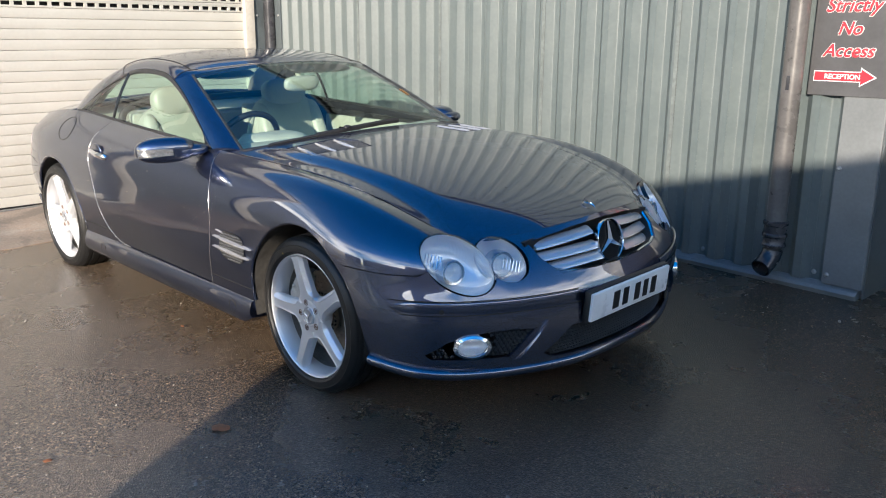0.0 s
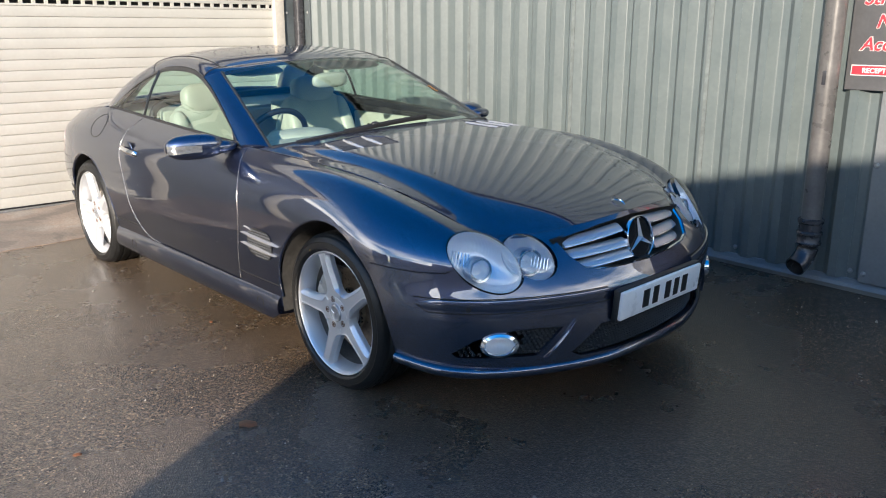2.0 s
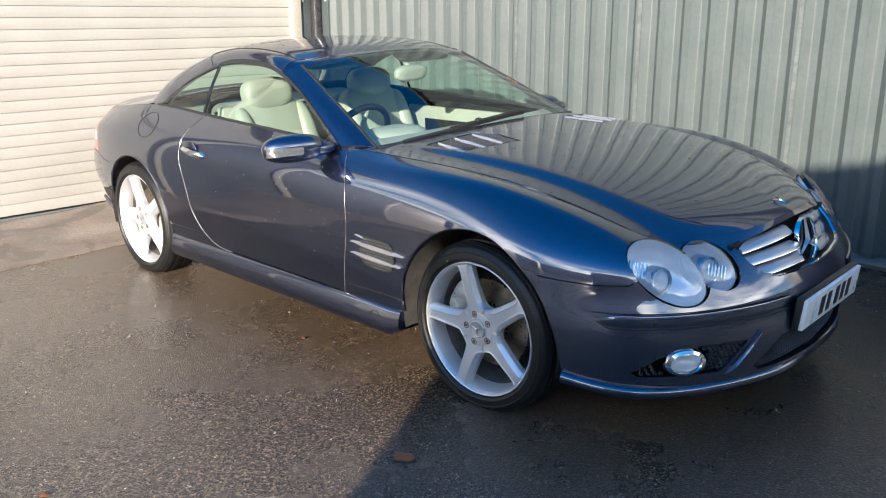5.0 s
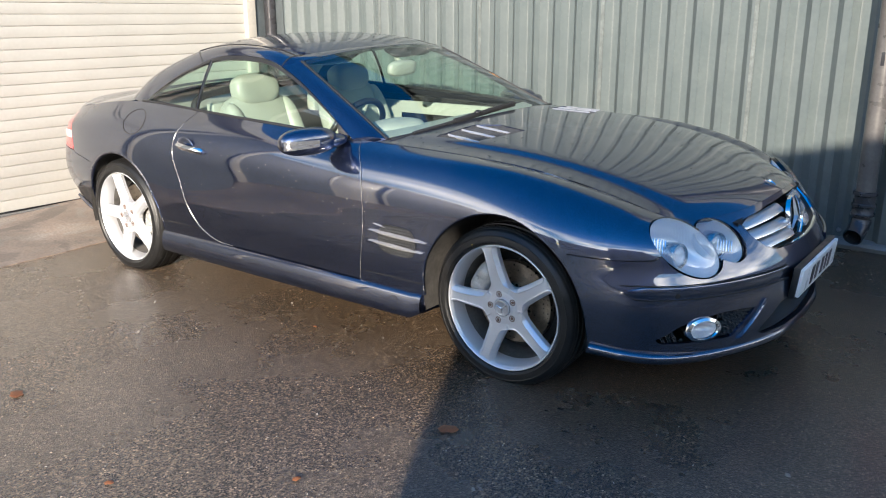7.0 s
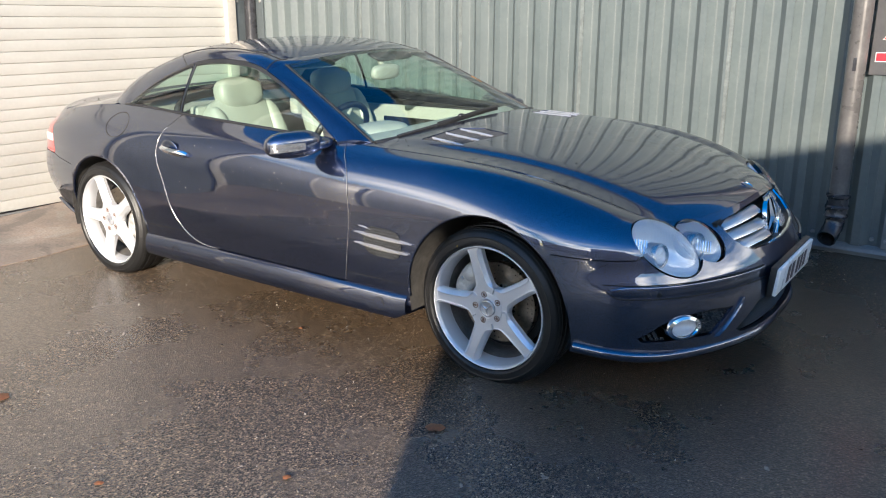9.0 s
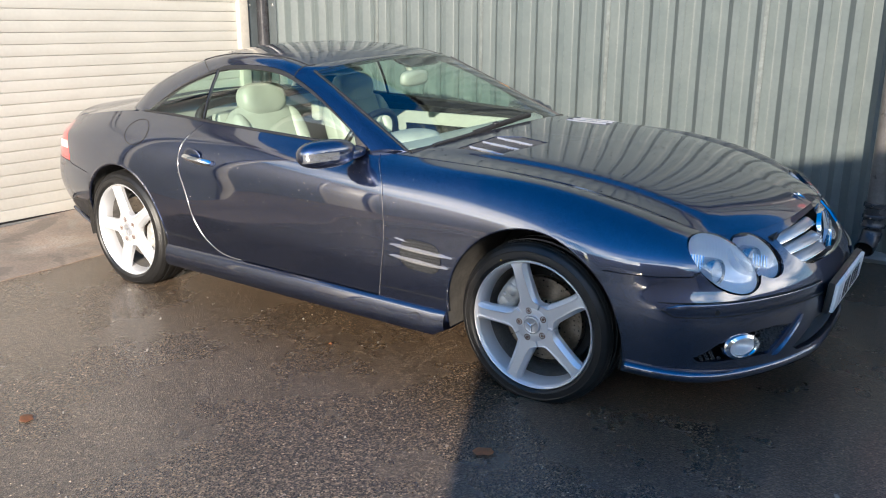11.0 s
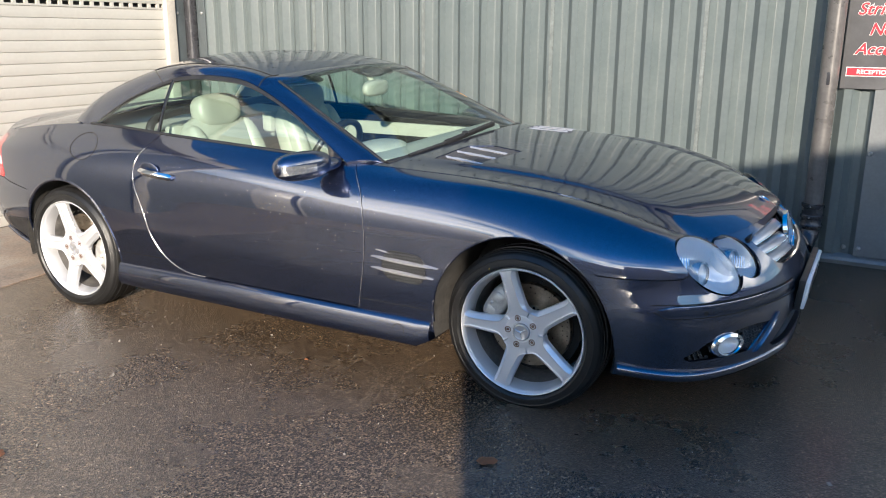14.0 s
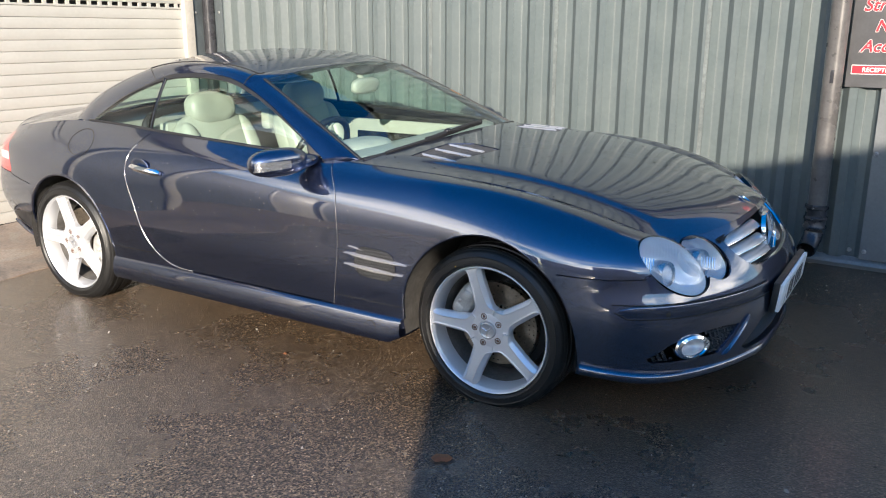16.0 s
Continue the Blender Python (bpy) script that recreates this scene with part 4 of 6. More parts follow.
def mesh_panel(poly, depth, cell=0.0155, s=1):
    """A black honeycomb-like grid of knobs over an opening in the nose, set back by depth."""
    ys, zs = [p[0] for p in poly], [p[1] for p in poly]

    def inside(y, z):
        hit = False
        for (ya, za), (yb, zb) in zip(poly, poly[1:] + poly[:1]):
            if (za > z) != (zb > z) and y < (yb - ya) * (z - za) / (zb - za) + ya:
                hit = not hit
        return hit
    bm = bmesh.new()
    z, row = min(zs), 0
    while z < max(zs) + cell:
        y = min(ys) + (row % 2) * cell / 2
        while y < max(ys):
            if inside(y, z) and (depth > .02 or ((y - .676) / .078) ** 2 + ((z - .326) / .052) ** 2 > 1):
                e = 0.012
                g = Vector((nose_x(y + e, z) - nose_x(y - e, z), 2 * e * s, 0)).normalized()
                n = Vector((abs(g.y), -g.x if g.y > 0 else g.x, 0))
                c = Vector((nose_x(y, z), y * s, z)) - n * depth
                ring = [bm.verts.new(c + g * cell * 0.56 * math.cos(t) + Vector((0, 0, cell * 0.5 * math.sin(t)))) for t in [k * math.pi / 3 for k in range(6)]]
                inn = [bm.verts.new(c + n * 0.006 + g * cell * 0.36 * math.cos(t) + Vector((0, 0, cell * 0.30 * math.sin(t)))) for t in [k * math.pi / 3 for k in range(6)]]
                back = bm.verts.new(c - n * 0.012)
                for k in range(6):
                    bm.faces.new((ring[k], ring[(k + 1) % 6], inn[(k + 1) % 6], inn[k]))
                    bm.faces.new((inn[k], inn[(k + 1) % 6], back))
            y += cell
        z += cell * 0.86
        row += 1
    return bm


tagged(part("intake_mesh", mesh_panel(mid_intake, 0.028), mesh_plastic, bumper, "black honeycomb mesh", smooth=0), kind="stuff")
for s in (1, -1):
    tagged(part("intake_mesh", mesh_panel(fog_intake, 0.012, s=s), mesh_plastic, bumper, "black honeycomb mesh", smooth=0), kind="stuff")
    # fog lamp: chrome ring, bowl and lens
    fx, fy, fz = nose_x(.676, .326) + 0.004, .676 * s, .326
    m = Matrix.Translation((fx, fy, fz)) @ Matrix.Rotation(s * radians(38), 4, "Z") @ Matrix.Rotation(radians(90), 4, "Z") @ Matrix.Diagonal((1.48, 1, .96, 1))
    fog = part("fog_lamp", lathe([(.034, -.012), (.037, -.018), (.046, -.012), (.051, .004), (.049, .03), (.036, .03)], 40), chrome, bumper, "oval fog lamp with a chrome ring", at=m)
    part("bowl", lathe([(0.0, .03), (.016, .026), (.029, .012), (.035, -.006)], 32), reflector, fog, at=m)
    part("lens", lathe([(0.0, -.016), (.02, -.014), (.0345, -.007)], 32), lamp_glass, fog, at=m)
    # sensor buttons
    for y, z in ((.762, .462), (.317, .463)):
        part("parking_sensor", lathe([(0.0, -.003), (.009, -.002), (.011, .002)], 16), black_plastic, bumper, at=Matrix.Translation((nose_x(y, z) + 0.001, y * s, z)) @ Matrix.Rotation(radians(90) + s * (0.75 if y > .5 else 0.25), 4, "Z"))

# rubbing strip grooves on the bumper
for s in (-1, 1):
    for dz in (0.0, -0.048):
        line = []
        for y in np.linspace(.27, 0.865, 40):
            z = .497 - 0.012 * (.865 - y) / .595 + dz * min(1, (0.875 - y) / 0.02)
            line.append((nose_x(y, z) + 0.0012, y * s, z))
        part("strip_groove", tube(line, 0.0022, 6), dark_inside, bumper, "")
    ys_ = np.linspace(.275, .858, 40)
    rows = nose_sweep([(y, .473 - .012 * (.865 - y) / .595) for y in ys_], [(0, 0)])
    P = []
    for (q,), y in zip(rows, ys_):
        e = .012
        t = Vector((nose_x(y + e, q.z) - nose_x(y - e, q.z), 2 * e, 0)).normalized()
        n = Vector((t.y, -t.x, 0))
        h = .0215 * max(.12, 1 - max(0, (y - .825) / .034) ** 2) ** .5
        P.append([Vector((c.x, c.y * s, c.z)) for c in (q + n * o + Vector((0, 0, u * h)) for o, u in ((-.006, -1), (.0012, -1), (.0036, -.84), (.0046, 0), (.0036, .84), (.0012, 1), (-.006, 1)))])
    part("rubbing_strip", loft(P), paint, bumper, "body-coloured rubbing strip")

# ---- grille ----
def grille_ring(steps):
    return loft([[Vector((nose_x(y, z) - .012 - d, y * k, (z - .607) * k + .607)) for y, z in grille_out] for d, k in steps], caps=False)


grille = part("grille", grille_ring(((0.0, 1.0), (-.008, .99), (0.0, .98))), chrome, car, "chrome radiator grille with broad blades")
part("grille_throat", grille_ring(((0.0, .98), (.05, .965))), black_plastic, grille)
part("grille_back", prism([(y * 1.05, (z - .607) * 1.06 + .607) for y, z in grille_out], "x", 0.60, 0.735), dark_inside, grille)
for k, zc in enumerate((.643, .603, .564)):
    for s in (-1, 1):
        rr = []
        w = (.352, .345, .312)[k]
        for i in range(17):
            f = i / 16
            y = (.078 + (w - .078) * f)
            zz = zc - 0.012 * f ** 1.6 + (0.012 if k == 0 else 0) * (1 - f)
            x = .838 - .60 * y * y - .55 * (zz - .60) - .016
            rr.append([Vector((x + a, y * s, zz + b)) for a, b in ((.012, -.0135), (.018, -.010), (.014, -.002), (-.006, .012), (-.020, .014), (-.02, .008), (-.006, -.012))])
        part("blade", loft(rr), silver, grille, "silver blade with a bright lower edge")
        part("blade_edge", tube([r[1] + Vector((0.001, 0, -0.001)) for r in rr], 0.0022, 6), chrome, grille)
STAR = Matrix.Translation((0.832, 0, 0.607)) @ Matrix.Rotation(radians(-13), 4, "Y") @ Matrix.Rotation(radians(90), 4, "Z") @ Matrix.Diagonal((.94, .94, .94, 1))
badge = part("emblem", lathe([(.0845, .012), (.0855, -.003), (.0875, -.006), (.0900, -.003), (.0900, .012)], 56), chrome, grille, "round chrome emblem with a dark centre", at=STAR)
part("emblem_disc", lathe([(0.0, .004), (.08, .004), (.08, .012)], 40), black_gloss, badge, at=STAR)
for k in range(3):
    a = radians(90 + 120 * k)
    d, n = Vector((math.cos(a), 0, math.sin(a))), Vector((-math.sin(a), 0, math.cos(a)))
    b = bmesh.new()
    tip = d * 0.080
    c = [b.verts.new(v) for v in (n * 0.012 + d * 0.004, tip + n * 0.002, tip - n * 0.002, -n * 0.012 + d * 0.004, Vector((0, -.014, 0)), tip + Vector((0, -.006, 0)))]
    for q in ((0, 1, 5, 4), (4, 5, 2, 3), (0, 3, 2, 1)):
        b.faces.new([c[i] for i in q])
    bmesh.ops.recalc_face_normals(b, faces=b.faces[:])
    part("emblem_ray", b, silver, badge, at=STAR, smooth=10)

# ---- number plate: bars in place of characters ----
plate = part("number_plate", box(-.262, .262, -.008, .008, -.056, .056, .006), plate_white, car, "white number plate with dark bars", at=pose(.938, 0, .414, 0, 6, 0) @ pose(0, 0, 0, 0, 0, 90))
PM = pose(.938, 0, .414, 0, 6, 0) @ pose(0, 0, 0, 0, 0, 90)
for x0, w in ((-.115, .05), (-.05, .045), (.03, .045), (.09, .04), (.145, .045)):
    part("bar", box(x0 - .015, x0 - .015 + w * .82, -.0095, -.0075, -.036, .036, .001), plate_ink, plate, at=PM, smooth=0)
for x0 in (-.215, .215):
    part("plate_screw", lathe([(0, -.0105), (.006, -.0095), (.007, -.007)], 12), plate_white, plate, at=PM @ Matrix.Translation((x0, 0, 0)))
part("plate_holder", box(-.27, .27, .006, .03, -.062, .062, .006), black_plastic, plate, at=PM)

# ---- headlamps ----
for s in (1, -1):
    F = Matrix.Diagonal((1, s, 1, 1))
    lamp = None
    for k, (c, a, b_, t) in enumerate(LAMPS):
        rings = [(1.014, -.012), (1.004, .005), (.992, .006), (.984, -.005)]
        oc, oa, ob_, ot = LAMPS[1 - k]

        def hidden(p):
            d = p - oc
            x, y = d.dot(LAMP_U), d.dot(LAMP_V)
            x, y = x * math.cos(ot) + y * math.sin(ot), -x * math.sin(ot) + y * math.cos(ot)
            return (x / oa) ** 2 + (y / ob_) ** 2 < 0.97
        bm = loft([[p + LAMP_N * h for p in oval(c, a * q, b_ * q, t)] for q, h in rings], caps=False)
        bmesh.ops.delete(bm, geom=[f for f in bm.faces if hidden(f.calc_center_median())], context="FACES")
        bmesh.ops.transform(bm, matrix=F, verts=bm.verts[:])
        ring_ob = part("headlamp" if k == 0 else "inner_rim", bm, black_gloss, car if lamp is None else lamp, "clear twin-oval headlamp" if k == 0 else "")
        lamp = lamp or ring_ob
        # silver bowl with a shelf, and a round projector
        bm = loft([[p + LAMP_N * h for p in oval(c, a * q, b_ * q, t)] for q, h in ((.982, -.002), (.94, -.030), (.78, -.060), (.55, -.075), (.30, -.080), (.05, -.080))], caps=False)
        bmesh.ops.transform(bm, matrix=F, verts=bm.verts[:])
        part("bowl", bm, reflector, lamp)
        pc = c + LAMP_N * -.05 + LAMP_U * (-.015 if k == 0 else .005) - LAMP_V * (.012 if k == 0 else -.004)
        m = F @ Matrix.Translation(pc) @ Vector((0, -1, 0)).rotation_difference(Vector((0.95, -0.25, 0.12)).normalized()).to_matrix().to_4x4()
        rad = .044 if k == 0 else .050
        part("projector", lathe([(rad * .82, -.028), (rad, -.030), (rad * 1.08, -.018), (rad * 1.1, .02)], 36), bulb_ring, lamp, at=m)
        part("projector_lens", lathe([(0.0, -.036), (rad * .4, -.033), (rad * .8, -.022), (rad * .84, -.01)], 28), lamp_glass, lamp, at=m)
        part("projector_bowl", lathe([(0.0, .012), (rad * .5, .006), (rad * .82, -.022)], 28), reflector, lamp, at=m)
        # ribbed side reflector
        for j in range(6):
            p0 = c + LAMP_U * (-a * .78 + .012 * j) * (1 if k == 0 else -1) + LAMP_V * (b_ * .32) + LAMP_N * -.03
            p1 = p0 + LAMP_V * (-b_ * .5) + LAMP_N * -.012
            bm = tube([p0, p1], .0032, 6)
            bmesh.ops.transform(bm, matrix=F, verts=bm.verts[:])
            part("reflector_rib", bm, chrome, lamp)
        # domed clear cover
        bm = loft([[p + LAMP_N * h for p in oval(c, a * q, b_ * q, t)] for q, h in ((.986, .007), (.90, .0150), (.75, .022), (.5, .027), (.25, .029), (.02, .0295))], caps=False)
        bmesh.ops.transform(bm, matrix=F, verts=bm.verts[:])
        facing(bm, F @ (c - LAMP_N * .2))
        cover = part("cover", bm, lamp_glass, lamp, "clear cover")
        cover.visible_shadow = False

# ---- bonnet ----
NB = 72
side = cubic(stations, R[6], np.linspace(stations[7], stations[10], 60))
lead = cubic(stations, R[6], np.linspace(stations[10], stations[13], NB))[::-1]     # from the middle outwards
cowl = np.array([(-.565 - .185 * q ** 2.2, -.745 * q, .926 - .054 * q ** 2.0) for q in np.linspace(0, 1, NB) ** .8])
pp, qq = np.linspace(0, 1, 60), np.linspace(0, 1, NB) ** .8
zc_line = curve_y([(-.565, .926), (-.3, .912), (0, .884), (.3, .838), (.55, .782), (.7, .735), (.77, .705)], np.linspace(-.565, .77, 60))


def brow(q, p):
    """How far the bonnet has fallen from its middle (0) to its edge (1): nearly flat, a ridge, then a hollow flank."""
    ridge = .80 - .15 * p
    total = 0.0
    for o in (-1.0, -.5, 0.0, .5, 1.0):
        w = min(1.0, max(0.0, q + o * min(.035, 1 - q)))
        if w < ridge:
            total += .36 * (w / ridge) ** 2
        else:
            total += .36 + .64 * (1 - (1 - min(1.0, (w - ridge) / (1 - ridge) / .52)) ** 1.6)
    return total / 5


BON = np.zeros((60, NB, 3))
for i, p in enumerate(pp):
    for j, q in enumerate(qq):
        base = (1 - p) * cowl[j] + p * lead[j]
        corr = side[i] - ((1 - p) * cowl[-1] + p * lead[-1])
        pt = base + corr * q ** 1.5
        fall = brow(q, p)
        z = zc_line[i] + (side[i][2] - zc_line[i]) * fall
        zb = zc_line[-1] + (side[-1][2] - zc_line[-1]) * fall
        za = zc_line[0] + (side[0][2] - zc_line[0]) * fall
        z += (lead[j][2] - zb) * p ** 5 + (cowl[j][2] - za) * (1 - p) ** 4
        BON[i, j] = (pt[0], pt[1] + (0.004 if j == NB - 1 else 0), z + 0.0015)
full = np.concatenate([BON[:, :0:-1] * np.array([1, 1, 1]), (BON * np.array([1, -1, 1]))], axis=1)
bonnet_me = mesh_of(sheet(full, 0.012, flip=True, drop=True))


def bonnet_point(x, y):
    pts = BON.reshape(-1, 3)
    d = (pts[:, 0] - x) ** 2 + (pts[:, 1] + abs(y)) ** 2
    k = np.argsort(d)[:5]
    w = 1 / (d[k] + 1e-6)
    return float((pts[k, 2] * w).sum() / w.sum())


vent_poly = [(-.535, .575), (-.50, .33), (-.40, .27), (-.25, .30), (-.27, .40), (-.33, .57)]
me = bonnet_me
for s in (1, -1):
    poly = [(x, y * s) for x, y in vent_poly]
    me = mesh_of(carve(me, prism(poly, "z", .80, 1.0)))
bonnet = part("bonnet", me, paint, car)
for s in (1, -1):
    P = np.zeros((8, 8, 3))
    for i in range(8):
        for j in range(8):
            x, y = -.55 + .31 * i / 7, .26 + .33 * j / 7
            P[i, j] = (x, y * s, bonnet_point(x, y) - .010)
    vent = part("bonnet_vent", sheet(P, .004, flip=s > 0), black_plastic, bonnet, "black mesh vent with silver fins")
    net = [tube([(x, y * s, bonnet_point(x, y) - .0055) for x in np.linspace(-.53, -.26, 6)], .0022, 4) for y in np.arange(.275, .59, .016)]
    net += [tube([(x, y * s, bonnet_point(x, y) - .0055) for y in np.linspace(.275, .575, 6)], .0022, 4) for x in np.arange(-.53, -.25, .016)]
    tagged(part("vent_mesh", join(*net), mesh_plastic, vent, "fine black mesh"), kind="stuff")
    for yc, x0, x1 in ((.535, -.505, -.315), (.440, -.50, -.30), (.345, -.485, -.29)):
        rr = []
        for i in range(13):
            f = i / 12
            x, y = x0 + (x1 - x0) * f, yc + .035 * f - .01
            w = .0165 * max(.12, math.sin(math.pi * (0.06 + .88 * f)) ** .6)
            z = bonnet_point(x, y)
            rr.append([Vector((x, (y + o * w) * s, z + u)) for o, u in ((-1, -.004), (-.5, .001), (.5, .002), (1, -.003), (.8, -.012), (-.8, -.012))])
        part("vent_fin", loft(rr), silver, vent, "bright silver fin")
hb = Matrix.Translation((0.722, 0, bonnet_point(.722, 0) + .002)) @ Matrix.Rotation(radians(30), 4, "Y") @ Matrix.Rotation(radians(90), 4, "X")
part("bonnet_badge", lathe([(0.0, .006), (.018, .005), (.025, .003), (.028, -.002)], 32), chrome, bonnet, "small round chrome badge", at=hb @ Matrix.Rotation(math.pi, 4, "X"))

# ---- boot lid and tail ----
x_end = -2.58
DECK = np.zeros((26, 30, 3))
for i in range(26):
    f = i / 25
    x = tail(-3.20) + (x_end - tail(-3.20)) * f
    yb, zb = rail_at(6, x)[1:]
    for j in range(30):
        q = j / 29
        DECK[i, j] = (x, (yb + .003) * q, zb + .052 * (1 - q ** 2.2))
tail_rows = 12
TAIL = np.zeros((tail_rows, 30, 3))
edge = cubic(stations, R[6], np.linspace(stations[0], stations[3], 30))      # from the middle to the corner
for i in range(tail_rows):
    f = i / (tail_rows - 1)
    for j in range(30):
        a = Vector(edge[j] + np.array([0.002, 0.003 if j else 0, 0.001]))
        TAIL[i, j] = a.lerp(Vector(DECK[0, j]), f)
        TAIL[i, j, 2] += .006 * math.sin(math.pi * f)
lid = np.concatenate([TAIL[:-1], DECK])
full = np.concatenate([lid[:, :0:-1], lid * np.array([1, -1, 1])], axis=1)
part("boot_lid", sheet(full, 0.012, flip=True), paint, car)
for s in (-1, 1):
    b = flank_patch(lambda u, v: (-3.136 - .022 * v - u * .16, .700 + .042 * v - u * .004), .003)
    b[:, :, 1] *= -s
    tl = tails[0] if s < 0 else tails[1]
    part("reverse_band", sheet(b, .002, flip=s > 0), clear_lens_back, tl, "pale clear band")

# ---- glasshouse ----
RAIL_T = [(-.86, -.762, .880), (-1.05, -.716, .989), (-1.23, -.672, 1.083), (-1.42, -.632, 1.160), (-1.50, -.620, 1.184), (-1.63, -.608, 1.201), (-1.83, -.605, 1.204), (-1.97, -.612, 1.187), (-2.10, -.632, 1.145), (-2.235, -.660, 1.089), (-2.35, -.694, 1.021), (-2.46, -.737, .938), (-2.52, -.755, .89)]
kt = np.array(RAIL_T)


def top_rail(x):
    x = np.atleast_1d(x)
    o = np.argsort(kt[:, 0])
    return np.stack([x, cubic(kt[o, 0], kt[o, 1], x)[:, 0], cubic(kt[o, 0], kt[o, 2], x)[:, 0]], axis=1)


def belt(x):
    p = rail_at(6, x)
    return np.array([x, p[1] + .012, p[2] + .004])


# windscreen
NQ, NP = 41, 24
scr_q = np.linspace(-1, 1, NQ)
SCREEN = np.zeros((NP, NQ, 3))
for j, q in enumerate(scr_q):
    a = np.array([-.590 - .125 * abs(q) ** 2.4, .687 * q, .916 - .038 * q * q])
    b = np.array([-1.268 - .096 * abs(q) ** 2.4, .560 * q, 1.232 - .046 * abs(q) ** 2.2])
    for i in range(NP):
        f = i / (NP - 1)
        p = a + (b - a) * f
        p[0] += .012 * math.sin(math.pi * f) * (1 - .9 * q * q)
        p[2] += .030 * math.sin(math.pi * f) * (1 - .9 * q * q)
        SCREEN[i, j] = p
windscreen = part("windscreen", facing(sheet(SCREEN), (-1.6, 0, .6)), car_glass, car, "green-tinted windscreen")
windscreen.visible_shadow = False
# black edge of the screen
part("screen_seal", join(*[tube([Vector(p) for p in e], .007, 8) for e in (SCREEN[0], SCREEN[:, 0], SCREEN[:, -1])]), black_plastic, car, "")
part("header_band", sheet(SCREEN[-2:] + np.array([0, 0, -.004]), 0), black_gloss, windscreen, "")

# pillars at both sides of the screen
for s in (1, -1):
    P = np.zeros((24, 7, 3))
    for i in range(24):
        f = i / 23
        inner_p = Vector(SCREEN[i if i < NP else -1, 0])
        outer_p = Vector(top_rail(-.86 + (-1.43 + .86) * f)[0])
        mid_p = (inner_p + outer_p) / 2 + Vector((.010, -.012, .020)) * (1 - .8 * f ** 3)
        for j in range(7):
            u = j / 6
            P[i, j] = (1 - u) ** 2 * inner_p + 2 * u * (1 - u) * mid_p + u * u * outer_p
    foot = P[:1] + np.array([.004, .010, -.030])
    P = np.concatenate([foot, P])
    P[:, :, 1] *= s
    part("a_pillar", sheet(P, .02, flip=s < 0), paint, car)

# hard top with its rear window: rail over the side windows, rounded shoulder, middle line
SHOULDER = [(-1.43, -.530, 1.206), (-1.53, -.522, 1.228), (-1.70, -.515, 1.247), (-1.93, -.514, 1.250), (-2.18, -.530, 1.216), (-2.34, -.552, 1.166), (-2.48, -.582, 1.108), (-2.60, -.622, 1.032), (-2.70, -.668, .936)]
MIDDLE = [(-1.296, 0, 1.236), (-1.38, 0, 1.258), (-1.5, 0, 1.275), (-1.7, 0, 1.289), (-1.9, 0, 1.290), (-2.1, 0, 1.279), (-2.3, 0, 1.247), (-2.5, 0, 1.186), (-2.68, 0, 1.090), (-2.83, 0, .955)]


def run(knots, f):
    """Point at the share f of the way in x along a line of knots."""
    k = np.array(knots)[::-1]
    x = k[-1, 0] + (k[0, 0] - k[-1, 0]) * f
    return cubic(k[:, 0], k[:, 1:], np.array([x]))[0], x


ROOF = np.zeros((46, 49, 3))
for i, f in enumerate(np.linspace(0, 1, 46)):
    (ys, zs), x_s = run(SHOULDER, f)
    (_, zm), x_m = run(MIDDLE, f)
    edge_p = top_rail(-1.43 - 1.035 * f)[0]
    sh, mid = np.array([x_s, ys, zs]), np.array([x_m, 0, zm])
    knee = (sh + edge_p) / 2 + np.array([0, -.016, .022])
    for j, q in enumerate(np.linspace(-1, 1, 49)):
        a = abs(q)
        if a < .75:
            u = a / .75
            p = np.array([mid[0] + (sh[0] - mid[0]) * u * u, sh[1] * u, mid[2] + (sh[2] - mid[2]) * u ** 2.3])
        else:
            u = (a - .75) / .25
            p = (1 - u) ** 2 * sh + 2 * u * (1 - u) * knee + u * u * edge_p
        ROOF[i, j] = (p[0], p[1] if q < 0 else -p[1], p[2])
hole = lambda i, j: 27 <= i < 44 and 8 <= j < 40
HEAD = np.zeros((5, 41, 3))
for j, q in enumerate(scr_q):
    a, b = SCREEN[-1, j], np.array([np.interp(q, np.linspace(-1, 1, 49), ROOF[0, :, k]) for k in range(3)])
    for i in range(5):
        f = i / 4
        HEAD[i, j] = a + (b - a) * f + np.array([.010, .012 * np.sign(q), .020]) * 2 * f * (1 - f) * .15
part("screen_header", sheet(HEAD, .014), paint, car, "painted frame over the windscreen")
roof = part("hard_top", sheet(ROOF, .022, flip=False, keep=lambda i, j: not hole(i, j)), paint, car, "dark blue folding hard top, wet with drops")
rear_glass = part("rear_window", facing(sheet(ROOF[27:45, 8:41]), (-1.6, 0, .6)), car_glass, car)
rear_glass.visible_shadow = False
for s in (-1, 1):
    col = 6 if s < 0 else 42
    part("roof_groove", tube([Vector(ROOF[i, col]) + Vector((0, 0, .0008)) for i in range(0, 28)], .003, 6), dark_inside, roof)
    for row in (0, 27):
        part("roof_joint", tube([Vector(ROOF[row, j]) + Vector((0, 0, .0005)) for j in (range(0, 8) if s < 0 else range(41, 49))], .0022, 6), dark_inside, roof)
    part("pillar_trim", sheet(ROOF[12:46, (slice(3, 9) if s < 0 else slice(40, 46))] * np.array([1, .915, 1]) + np.array([.03, 0, -.022]), .004), leather_dash, car, "pale lining of the rear pillar")

# side windows, frames and seals
xw = np.concatenate([np.linspace(-.965, -1.985, 40)])
xq = np.linspace(-2.005, -2.445, 18)


